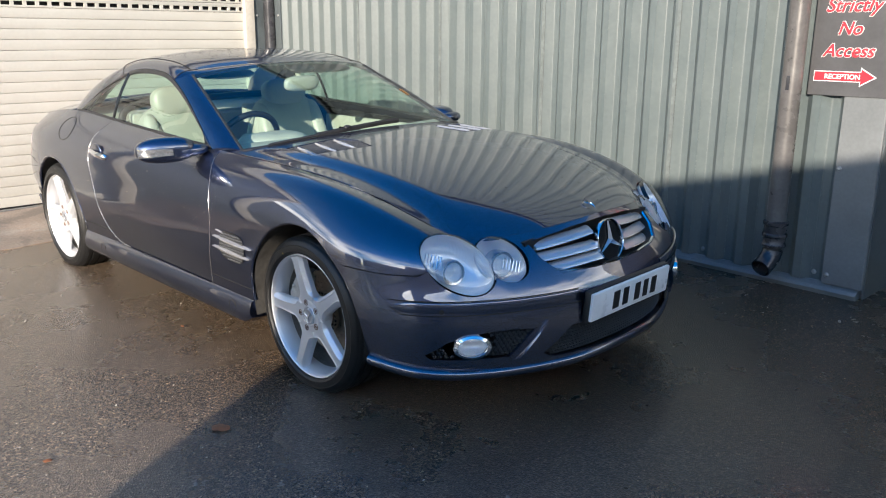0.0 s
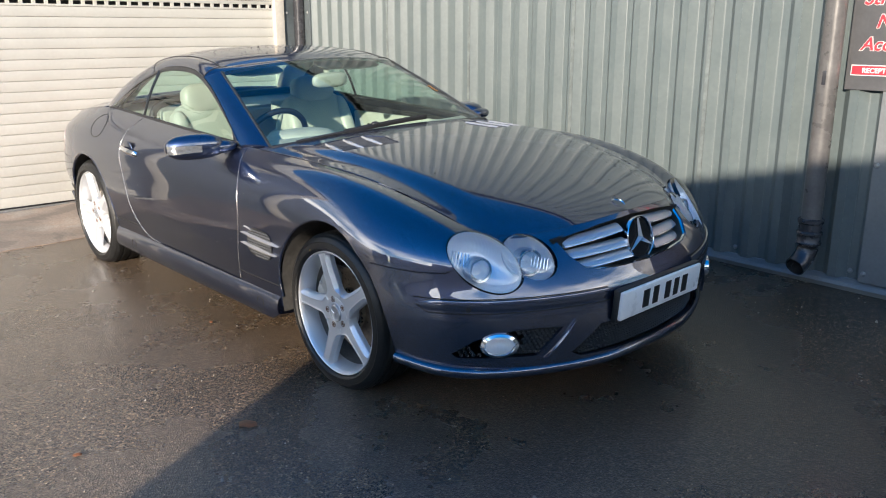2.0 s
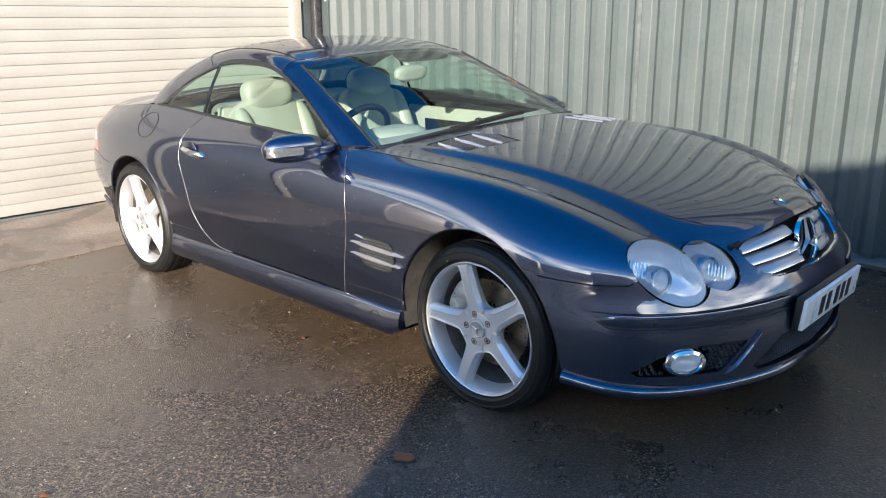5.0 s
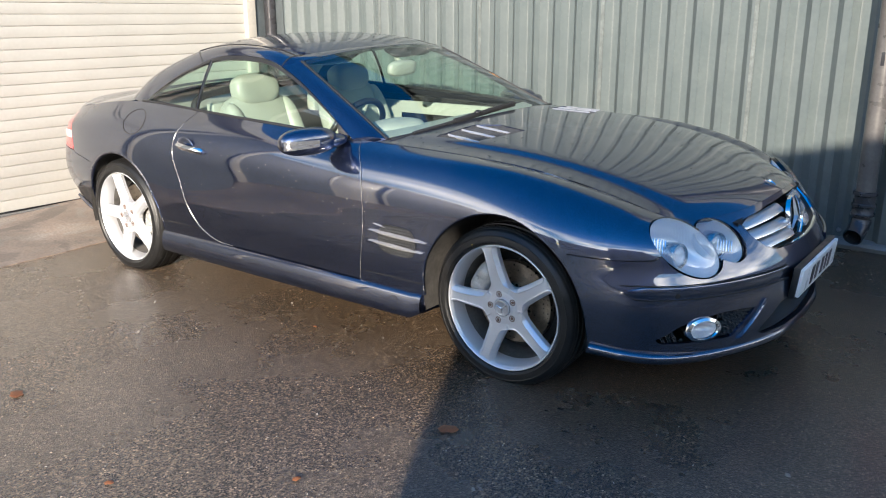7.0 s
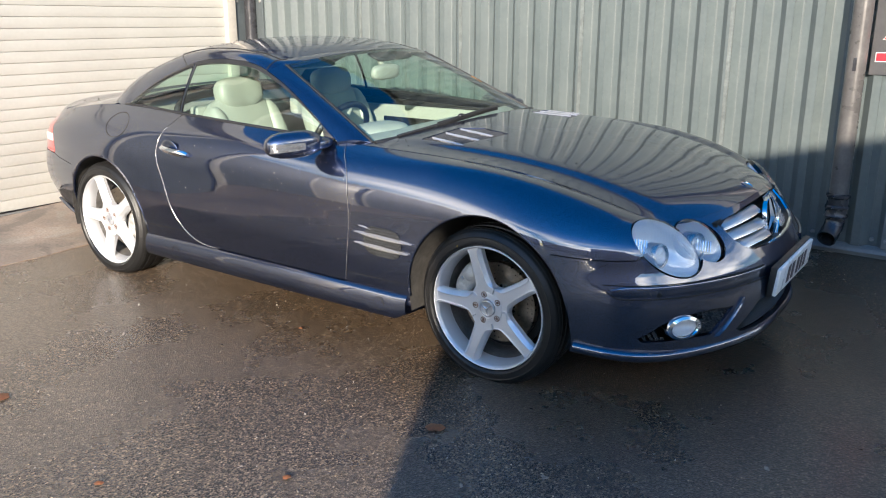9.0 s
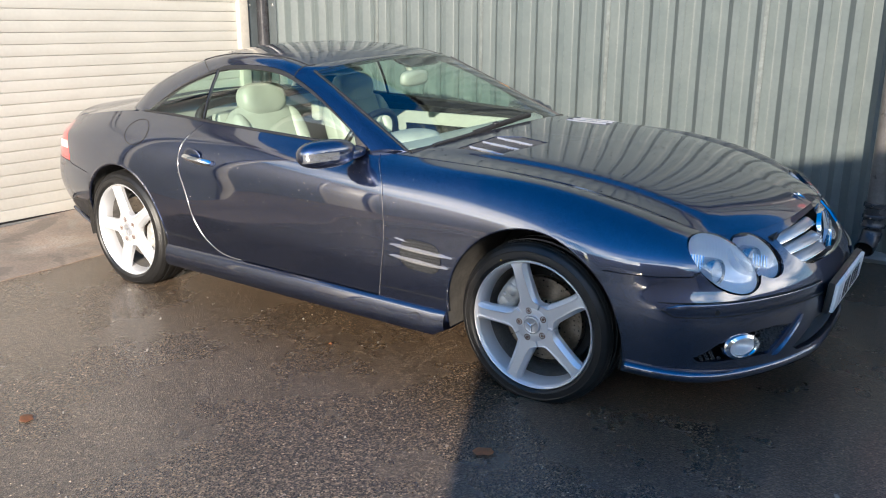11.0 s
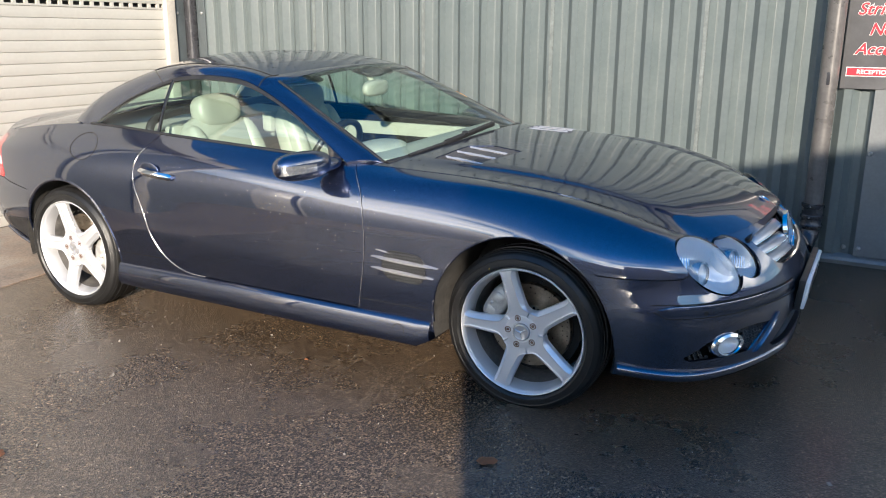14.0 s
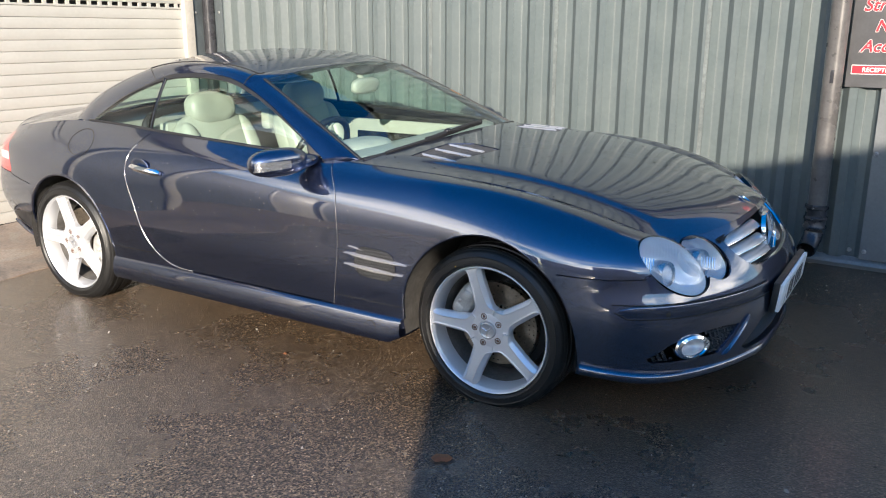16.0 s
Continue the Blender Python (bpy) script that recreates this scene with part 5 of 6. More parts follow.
def side_glass(xs_, s, top=.95):
    P = np.zeros((len(xs_), 12, 3))
    for i, x in enumerate(xs_):
        a, b = belt(x), top_rail(x)[0]
        for j in range(12):
            f = j / 11 * top
            p = a + (b - a) * f
            p[1] -= .012 * math.sin(math.pi * f)
            P[i, j] = p
    P[:, :, 1] *= s
    return P


for s in (1, -1):
    for name, xs_ in (("door_window", xw), ("quarter_window", xq)):
        pane = part(name, facing(sheet(side_glass(xs_, s)), (-1.6, 0, .8)), car_glass, car, "green-tinted side window")
        pane.visible_shadow = False
    # black seal round the top of the glass
    for name, f0, f1, xs_, mat, out, thick in (("window_seal", .93, .995, np.linspace(-.90, -2.455, 60), black_plastic, .003, .012),):
        P = np.zeros((60, 4, 3))
        for i, x in enumerate(xs_):
            a, b = belt(x), top_rail(x)[0]
            for j in range(4):
                f = f0 + (f1 - f0) * j / 3
                P[i, j] = a + (b - a) * f + np.array([0, -out - .012 * math.sin(math.pi * min(1, f)), 0])
        P[:, :, 1] *= s
        part(name, sheet(P, thick, flip=s > 0), mat, car)
    # waist seal
    part("waist_seal", tube([belt(x) * np.array([1, s, 1]) + np.array([0, -.006 * s, -.003]) for x in np.linspace(-.90, -2.46, 50)], .009, 8), black_plastic, car, "black waist seal")
    # slim post between the panes
    a, b = belt(-1.985), top_rail(-1.98)[0]
    part("b_post", tube([(a + (b - a) * f) * np.array([1, s, 1]) + np.array([0, -.012 * s * math.sin(math.pi * f), 0]) for f in np.linspace(0, .95, 8)], .008, 8), black_gloss, car, "")
    # small triangle before the door window
    P = np.array([[belt(-.87), belt(-.965)], [top_rail(-.885)[0], top_rail(-.975)[0]]])
    P[:, :, 1] = P[:, :, 1] * s - .004 * s
    part("mirror_triangle", sheet(P, .012, flip=s > 0), paint, car)

# dark opening and pale lip low on the rear bumper
for s in (1, -1):
    P = flank_patch(lambda u, v: (-3.19 + .27 * u, (.345 - .07 * u) * (1 - v) + (.392 + .035 * u) * v), .002)
    lip = [Vector((P[i, 0, 0] - .01, P[i, 0, 1] - .006, P[i, 0, 2] - .012)) for i in range(10)]
    lip = [Vector((p.x, p.y * s, p.z)) for p in lip]
    P[:, :, 1] *= s
    part("bumper_vent", sheet(P, .003), black_plastic, car, "black opening in the rear bumper")
    part("bumper_vent_lip", tube(lip, .014, 8, taper=lambda f: 1 - .35 * abs(2 * f - 1)), paint, car)

# ---- sills ----
for s in (1, -1):
    rr = []
    for x in np.linspace(-2.195, -.386, 30):
        y = -.879 - .004 * math.sin((x + 2.2) * 1.6)
        rr.append([Vector((x, (y + o) * s, z)) for o, z in ((.03, .2835), (0, .2835), (-.008, .280), (-.018, .262), (-.0245, .238), (-.0275, .212), (-.026, .190), (-.016, .170), (.04, .160), (.12, .160), (.12, .2835))])
        end = max(0, (x + .46) / .074)
        for v in rr[-1]:
            v.z = v.z + (.2835 - v.z) * .30 * end ** 2
    sill = part("sill", loft(rr), paint, car, "dark blue sill skirt")
    for x in (-1.93, -.53):
        part("jack_cover", tube([Vector((x + .028 * math.cos(t), (-.9065) * s, .226 + .030 * math.sin(t))) for t in np.linspace(0, 2 * math.pi, 22)], .0016, 5, caps=False), dark_inside, sill)

# ---- inside of the shell: near-black fillers, whose colour gives the gaps their shade ----
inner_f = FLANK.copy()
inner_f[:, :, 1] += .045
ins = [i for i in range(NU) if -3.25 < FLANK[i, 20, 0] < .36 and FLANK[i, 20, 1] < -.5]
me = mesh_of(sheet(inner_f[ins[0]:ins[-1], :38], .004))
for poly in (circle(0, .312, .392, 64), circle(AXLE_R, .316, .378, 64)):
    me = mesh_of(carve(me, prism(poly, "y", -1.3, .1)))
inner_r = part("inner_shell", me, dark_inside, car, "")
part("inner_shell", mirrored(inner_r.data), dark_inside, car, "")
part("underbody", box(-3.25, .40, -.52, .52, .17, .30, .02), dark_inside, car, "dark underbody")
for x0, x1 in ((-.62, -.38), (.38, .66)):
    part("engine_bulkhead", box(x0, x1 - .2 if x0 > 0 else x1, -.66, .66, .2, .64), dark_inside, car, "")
# unseen tray, added to keep light from leaking under the car
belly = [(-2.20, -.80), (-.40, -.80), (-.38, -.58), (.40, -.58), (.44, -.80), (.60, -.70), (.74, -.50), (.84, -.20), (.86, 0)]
part("undertray", prism(belly + [(x, -y) for x, y in reversed(belly[:-1])], "z", .192, .206), dark_inside, car, "near-black tray added to block light under the car")
# wheel housings
for xc, zc, rad in ((0, .312, .376), (AXLE_R, .316, .362)):
    for s in (1, -1):
        bm = lathe([(rad, -.885), (rad - .004, -.80), (rad - .006, -.56), (.05, -.555)], 40, "y", (radians(-14), radians(194)))
        bmesh.ops.transform(bm, matrix=Matrix.Translation((xc, 0, zc)) @ Matrix.Diagonal((1, s, 1, 1)), verts=bm.verts[:])
        if s < 0:
            bmesh.ops.reverse_faces(bm, faces=bm.faces[:])
        part("wheel_housing", bm, liner_mat, car, "dusty plastic wheel housing")
        # rolled lip of the arch
        lipr = [Vector((xc + (rad + .0015) * math.cos(t), 0, zc + (rad + .0015) * math.sin(t))) for t in np.linspace(radians(-4), radians(184), 48)]
        pts = [Vector((p.x, (flank_y(p.x, max(.27, p.z)) + .007) * s, p.z)) for p in lipr if p.z > .262]
        part("arch_lip", tube(pts, .007 if xc > -1 else .010, 8), paint, car)

# ---- wheels ----
def spoke_bm(k, phase):
    """One broad spoke that grows out of the star at the hub: flat face, chamfered flanks, flared foot at the rim."""
    a = phase + 2 * math.pi * k / 5
    d, n = Vector((math.cos(a), 0, math.sin(a))), Vector((-math.sin(a), 0, math.cos(a)))
    rr = []
    for r, w, y, c in ((.020, .0145, -.008, .001), (.050, .0363, -.009, .001), (.074, .0537, -.010, .002), (.080, .0490, -.0105, .006), (.088, .0430, -.011, .010), (.098, .0395, -.0115, .013), (.120, .0372, -.013, .014), (.160, .0350, -.016, .014), (.200, .0335, -.018, .014), (.224, .0335, -.0185, .014), (.237, .0352, -.018, .013), (.2450, .0390, -.0165, .010)):
        p = d * r
        drop = c * 1.15
        half = ((-w, .036), (-w, drop + .008), (-w + .0015, drop), (-w + c, .0015), (-w + c + .002, .0), (-w + c + .007, .0018))
        ring = list(half) + [(-o, u) for o, u in reversed(half)]
        rr.append([p + n * o + Vector((0, y + u, 0)) for o, u in ring])
    return loft(rr, close=True)


RIM = [(.230, .050), (.231, .040), (.2345, .024), (.239, .008), (.2425, -.004), (.2445, -.0115), (.2462, -.0135), (.2480, -.0165), (.2500, -.0210), (.2535, -.0230), (.2560, -.0215), (.2566, -.0170), (.2566, -.0080), (.2500, .000), (.2440, .030)]
BARREL = [(.2295, .049), (.2250, .075), (.2230, .165), (.236, .172)]
TYRE = [(.240, .16), (.258, .186), (.288, .191), (.307, .184), (.316, .166), (.3205, .138), (.3140, .136), (.3140, .126), (.3215, .124), (.3222, .086), (.3150, .084), (.3150, .074), (.3222, .072), (.3222, .036), (.3150, .034), (.3150, .026), (.3212, .024), (.3185, .006), (.3140, -.006), (.3120, -.0075), (.3110, -.0120), (.3035, -.0215), (.2930, -.0275), (.2920, -.0288), (.2900, -.0288), (.2890, -.0280), (.2790, -.0308), (.2720, -.0312), (.2712, -.0322), (.2690, -.0322), (.2680, -.0308), (.2630, -.0285), (.2605, -.0240), (.2585, -.0180), (.2566, -.0100)]
TYRE = [(r + .006 * min(1, max(0, (r - .27) / .045)), y) for r, y in TYRE]


def pressed(bm):
    """Flattens the foot of a tyre on the ground and lets its walls bulge there."""
    for v in bm.verts:
        if v.co.z < -.225:
            f = (-.225 - v.co.z) / .085
            v.co.y += (-.006 if v.co.y < .02 else .006 if v.co.y > .15 else 0) * min(1, f) ** 2
        v.co.z = max(v.co.z, -.3032)
    return bm


wheel_parts = {}


def wheel(x, s, phase):
    out = .857 if x > -1 else .872
    base = Matrix.Translation((x, -out, HUB_Z)) if s > 0 else Matrix.Translation((x, out, HUB_Z)) @ Matrix.Rotation(math.pi, 4, "Z")
    turn = base @ Matrix.Rotation(phase, 4, "Y")

    def shared(key, make, mat, smooth=38):
        if key not in wheel_parts:
            wheel_parts[key] = to_mesh(key, make(), mat, smooth)
        return wheel_parts[key]

    def piece(name, key, make, mat, parent, label="", m=turn, smooth=38):
        ob = new(name, shared(key, make, mat, smooth))
        ob.matrix_basis = m
        PLACED[ob] = m.copy()
        ob.parent = parent
        ob.matrix_parent_inverse = PLACED[parent].inverted()
        return tagged(ob, label)
    w = piece("wheel", "rim", lambda: lathe(RIM, 96), alloy, car, "silver five-spoke alloy wheel with a low tyre")
    piece("barrel", "barrel", lambda: lathe(BARREL, 96), barrel_mat, w, "inner barrel, darker than the rim")
    piece("tyre", "tyre", lambda: pressed(lathe(TYRE, 144)), tyre_rubber, w, "black low-profile tyre", base)
    # tread grooves across the shoulder
    def tread():
        bm = bmesh.new()
        for k in range(72):
            a = 2 * math.pi * k / 72
            for y0, y1, r in ((.004, .023, .3265), (.037, .071, .3288), (.087, .123, .3286), (.139, .158, .3255)):
                c = [Vector((r * math.cos(a + t), y + .5 * (t > 0) * .006, r * math.sin(a + t))) for t, y in ((-.034, y0), (.034, y0), (.034, y1), (-.034, y1))]
                o = [v * 1.0 for v in c]
                lo = [bm.verts.new(Vector((v.x * .985, v.y, v.z * .985))) for v in o]
                hi = [bm.verts.new(v) for v in o]
                bm.faces.new(hi[::-1])
                for i in range(4):
                    bm.faces.new((lo[i], lo[(i + 1) % 4], hi[(i + 1) % 4], hi[i]))
        bmesh.ops.recalc_face_normals(bm, faces=bm.faces[:])
        return pressed(bm)
    piece("tread", "tread", tread, tyre_rubber, w, "", base, smooth=0)
    for k in range(5):
        piece("spoke", "spoke%d" % k, lambda k=k: spoke_bm(k, 0.0), alloy, w, smooth=18)
    piece("hub", "hub", lambda: lathe([(.0, -.004), (.036, -.004), (.038, -.0115), (.0425, -.0125), (.0445, -.0105), (.060, -.0112), (.066, -.0095), (.068, .03), (.068, .09)], 48), alloy, w)
    cap = piece("centre_cap", "cap", lambda: lathe([(.0, -.0165), (.026, -.0155), (.029, -.0175), (.0325, -.0165), (.0345, -.012), (.0355, -.004)], 40), silver, w, "round silver centre cap")
    for k in range(3):
        a = 2 * math.pi * k / 3 + .9
        piece("cap_ray", "ray%d" % k, lambda a=a: tube([(0, -.0172, 0), (.026 * math.cos(a), -.0166, .026 * math.sin(a))], .0035, 6, taper=lambda f: 1 - .7 * f), bulb_ring, cap)
    if s > 0 and x > -1:
        piece("paint_dot", "dot", lambda: lathe([(.0, -.0318), (.004, -.0316), (.0045, -.0300)], 14), yellow_mat, w, "small yellow paint dot", turn @ Matrix.Translation((.272 * math.cos(radians(12)), 0, .272 * math.sin(radians(12)))))
    for k in range(5):
        a = 2 * math.pi * k / 5
        piece("wheel_bolt", "bolt", lambda: lathe([(.0, -.0050), (.0060, -.0050), (.0080, -.0030), (.0095, -.0052), (.0118, -.0062), (.0132, -.0045)], 14), rust, w, "brown recessed bolt", turn @ Matrix.Translation((.0565 * math.cos(a), -.0062, .0565 * math.sin(a))))
    piece("valve", "valve", lambda: tube([(.232, .004, 0), (.226, -.016, 0)], .004, 8), black_plastic, w, "", turn @ Matrix.Rotation(radians(36), 4, "Y"))
    piece("brake_disc", "disc", lambda: lathe([(.07, .060), (.085, .058), (.088, .072), (.168, .072), (.170, .080), (.170, .098)], 64), disc_drilled, w, "drilled rusty-gold brake disc", base)

    piece("hub_core", "core", lambda: lathe([(.0, .045), (.066, .045), (.07, .066)], 32), rust, w, "", base)
    piece("backing", "backing", lambda: lathe([(.0, .112), (.20, .112)], 40), dark_inside, w, "", base)
    piece("brake_caliper", "caliper", lambda: join(ball((-.150, .070, 0), (.045, .050, .082), None, 3.2, 20, 14), ball((-.152, .036, .030), (.030, .020, .028), None, 2.6, 16, 10), ball((-.152, .036, -.034), (.030, .020, .028), None, 2.6, 16, 10), ball((-.168, .024, 0), (.010, .010, .010), None, 2.0, 12, 8)), caliper_mat, w, "pale grey brake caliper", base @ Matrix.Rotation(radians(32 if x > -1 else 190), 4, "Y"))
    return w


wheel(.004, 1, radians(-106))
wheel(AXLE_R, 1, radians(-106))
wheel(.004, -1, radians(-60))
wheel(AXLE_R, -1, radians(-60))

# ---- details of the flank ----
for s in (1, -1):
    # fender vent: dark mesh in a slot, two long fins and a short one
    P = np.zeros((14, 8, 3))
    for i in range(14):
        for j in range(8):
            x = -.600 + .205 * i / 13
            z = .508 - .008 * i / 13 + .124 * (j / 7 - .5) * (1 - abs(2 * i / 13 - 1) ** 5 * .92) ** .5
            P[i, j] = (x, flank_y(x, z) - .0050, z)
    P[:, :, 1] *= s
    vent = part("fender_vent", sheet(P, .003, flip=s < 0), black_plastic, car, "black mesh side vent with silver fins")
    knob = bmesh.new()
    for i in range(18):
        for j in range(11):
            x, z = -.600 + .0125 * i + (.006 if j % 2 else 0), .447 + .012 * j
            u = abs((x + .498) / .1025)
            if u > .96 or abs(z - .504 + .03 * (x + .498)) > .058 * (1 - u ** 5) ** .5:
                continue
            c = Vector((x, (flank_y(x, z) - .0080) * s, z))
            ring = [knob.verts.new(c + Vector((.0052 * math.cos(t), .003 * s, .0052 * math.sin(t)))) for t in [k * math.pi / 3 for k in range(6)]]
            inn = [knob.verts.new(c + Vector((.0030 * math.cos(t), 0, .0030 * math.sin(t)))) for t in [k * math.pi / 3 for k in range(6)]]
            for k in range(6):
                knob.faces.new((ring[k], ring[(k + 1) % 6], inn[(k + 1) % 6], inn[k]))
    tagged(part("vent_mesh", knob, vent_grey, vent, "grey honeycomb mesh", smooth=0), kind="stuff")
    for z0, x0, x1 in ((.533, -.650, -.340), (.487, -.650, -.360)):
        rr = []
        for i in range(15):
            f = i / 14
            x = x0 + (x1 - x0) * f
            z = z0 - .012 * f
            w = .010 * max(.06, math.sin(math.pi * (.03 + .94 * f)) ** .7)
            y = flank_y(x, z)
            rr.append([Vector((x, (y + o) * s, z + u)) for o, u in ((.004, -w), (-.010 - w * .6, -w * .6), (-.014 - w * .6, w * .3), (.004, w))])
        part("fin", loft(rr), silver, vent, "bright silver fin")
    rr = []
    for i in range(9):
        f = i / 8
        x, z = -.632 + .075 * f, .562 - .010 * f
        w = .006 * (1 - f) ** .2 * f ** .4 + .0008
        y = flank_y(x, z)
        rr.append([Vector((x, (y + o) * s, z + u)) for o, u in ((.004, -w), (-.008, 0), (.004, w))])
    part("fin", loft(rr), silver, vent, "")
    # crease above the sill between arch and door
    part("fender_groove", tube([Vector((x, (flank_y(x, .336) - .0004) * s, .336)) for x in np.linspace(-.37, -.73, 16)], .0016, 6), dark_inside, car)
    part("fender_groove", tube([Vector((x, (flank_y(x, .345) - .0004) * s, .345)) for x in np.linspace(-2.21, -1.86, 16)], .0016, 6), dark_inside, car)
    # door handle in its bowl
    bowl = ball((0, 0, 0), (.064, .0065, .047), power=2.2)
    handle_m = Matrix.Translation((-1.925, (flank_y(-1.925, .765) - .0005) * s, .768))
    hb_ = part("handle_bowl", bowl, paint, car, "dark scooped handle recess", at=handle_m)
    rr = []
    for i in range(15):
        f = i / 14
        x = -1.972 + .205 * f
        z = .772 - .018 * f
        y = flank_y(x, z) - .006 - .022 * math.sin(math.pi * min(1, .12 + .86 * f)) ** .5
        w = .0165 * (1 if 0 < i < 14 else .55)
        rr.append([Vector((x, (y + o) * s, z + u)) for o, u in ((-.006, -w * .5), (-.009, 0), (-.006, w * .5), (.0, w), (.009, w * .6), (.009, -w * .6), (.0, -w))])
    part("door_handle", loft(rr), chrome, hb_, "bright door handle")
    # mirror on its foot
    at = Vector((-.945, -.948, .888)) if s > 0 else Vector((-1.03, .868, .880))
    rot = Euler((0, radians(-5), radians(-18 if s > 0 else 78))).to_matrix()
    mir = part("door_mirror", ball(at, (.066, .134, .059), rot, 2.5), paint, car, "body-coloured door mirror" if s > 0 else "body-coloured door mirror folded in")
    part("mirror_foot", ball((-.910, -.858 * s, .880), (.044, .100 if s > 0 else .07, .030), Euler((0, 0, radians(-10 * s))).to_matrix(), 2.2, 28, 16), paint, mir)
    P = np.zeros((16, 5, 3))
    for i in range(16):
        for j in range(5):
            th = (1.22 - 1.40 * i / 15)
            yy = math.sin(th) * .134
            zz = -.008 + (j / 4 - .5) * .040 * (1 - .25 * (i / 15))
            k = max(0.0, 1 - abs(yy / .1355) ** 2.5 - abs(zz / .0595) ** 2.5) ** (1 / 2.5)
            v = rot @ Vector((.0675 * k + .0018, -yy * s, zz))
            P[i, j] = at + v
    part("indicator", sheet(P, .004, flip=s < 0), indicator_mat, mir, "clear and chrome indicator strip")


# wipers
def on_screen(y, up, lift):
    """A point over the foot of the windscreen."""
    q = int(np.argmin(np.abs(scr_q - y / .687)))
    return Vector(SCREEN[0, q] + (SCREEN[3, q] - SCREEN[0, q]) * up + np.array([.010, 0, lift]))


arm = [on_screen(y, u, .014) for y, u in zip(np.linspace(-.60, -.16, 8), np.linspace(-.10, .16, 8))]
wiper = part("wiper", tube(arm, .0065, 8), black_plastic, car, "black wiper at rest")
blade = [on_screen(y, u, .015) for y, u in zip(np.linspace(-.34, .16, 10), np.linspace(.05, .34, 10))]
part("wiper_blade", loft([[p + Vector(o) for o in ((-.008, 0, -.012), (.008, 0, -.012), (.010, 0, .004), (.003, 0, .012), (-.006, 0, .010))] for p in blade]), black_plastic, wiper)
part("wiper_pivot", ball(arm[-1] + Vector((.002, 0, .010)), (.016, .022, .010)), black_plastic, wiper)
cowl_line = [Vector((p[0] + .012, p[1], p[2] - .006)) for p in SCREEN[0]]
part("cowl", tube(cowl_line, .016, 8), black_plastic, car, "black cowl strip")
# silver beads stand in for the bright highlight along the door edges
for s in (1, -1):
    for line, dx in ((door_rear, .003), (door_front, -.002)):
        pts = [Vector((x + dx, (flank_y(x + dx, z) - .0002) * s, z)) for x, z in line if z < .87]
        part("door_edge_glint", tube(pts, 0.0010 if dx > 0 else .0006, 6), silver, car, "silver bead for the highlight on the door edge")
# fuel flap, only on this side
flap = [Vector((-2.412 + .093 * math.cos(t), 0, .852 + .062 * math.sin(t))) for t in np.linspace(0, 2 * math.pi, 48)]
part("fuel_flap", tube([Vector((p.x, flank_y(p.x, p.z) - .0004, p.z)) for p in flap], .0019, 6, caps=False), dark_inside, car, "round fuel flap outline")

# ---- inside the cabin ----
part("cabin_floor", box(-2.5, -.62, -.70, .70, .30, .34), carpet, car, "dark carpet")
dash_rows = []
for y in np.linspace(-.68, .68, 21):
    e = 1 - .12 * (y / .7) ** 2
    dash_rows.append([Vector((-.63 - .20 * (y / .7) ** 2, y, .872)), Vector((-.80 - .08 * (y / .7) ** 2, y, .868 + .02 * e)), Vector((-.93, y, .850 + .02 * e)), Vector((-1.00, y, .83)), Vector((-1.02, y, .74)), Vector((-.98, y, .60)), Vector((-.90, y, .42)), Vector((-.62, y, .42))])
dash = part("dashboard", loft(dash_rows), leather_dash, car, "pale grey-green dashboard")
part("instrument_hood", ball((-.955, -.37, .862), (.10, .19, .050), power=2.6), leather_dash, dash)
part("centre_console", box(-2.0, -.95, -.115, .115, .34, .60, .03, 3), leather_dash, car)
SW = Matrix.Translation((-1.21, -.37, .825)) @ Matrix.Rotation(radians(-62), 4, "Y")
ring_pts = [SW @ Vector((.185 * math.cos(t), .185 * math.sin(t), 0)) for t in np.linspace(0, 2 * math.pi, 40)]
sw = part("steering_wheel", tube(ring_pts, .016, 10, caps=False), black_plastic, car, "black and cream steering wheel")
part("steering_boss", ball((0, 0, -.01), (.075, .06, .025), power=2.4), leather, sw, at=SW)
for a in (0, 2.6, 3.7):
    part("steering_spoke", tube([(0, 0, -.005), (.178 * math.cos(a), .178 * math.sin(a), 0)], .013, 8), leather, sw, at=SW)
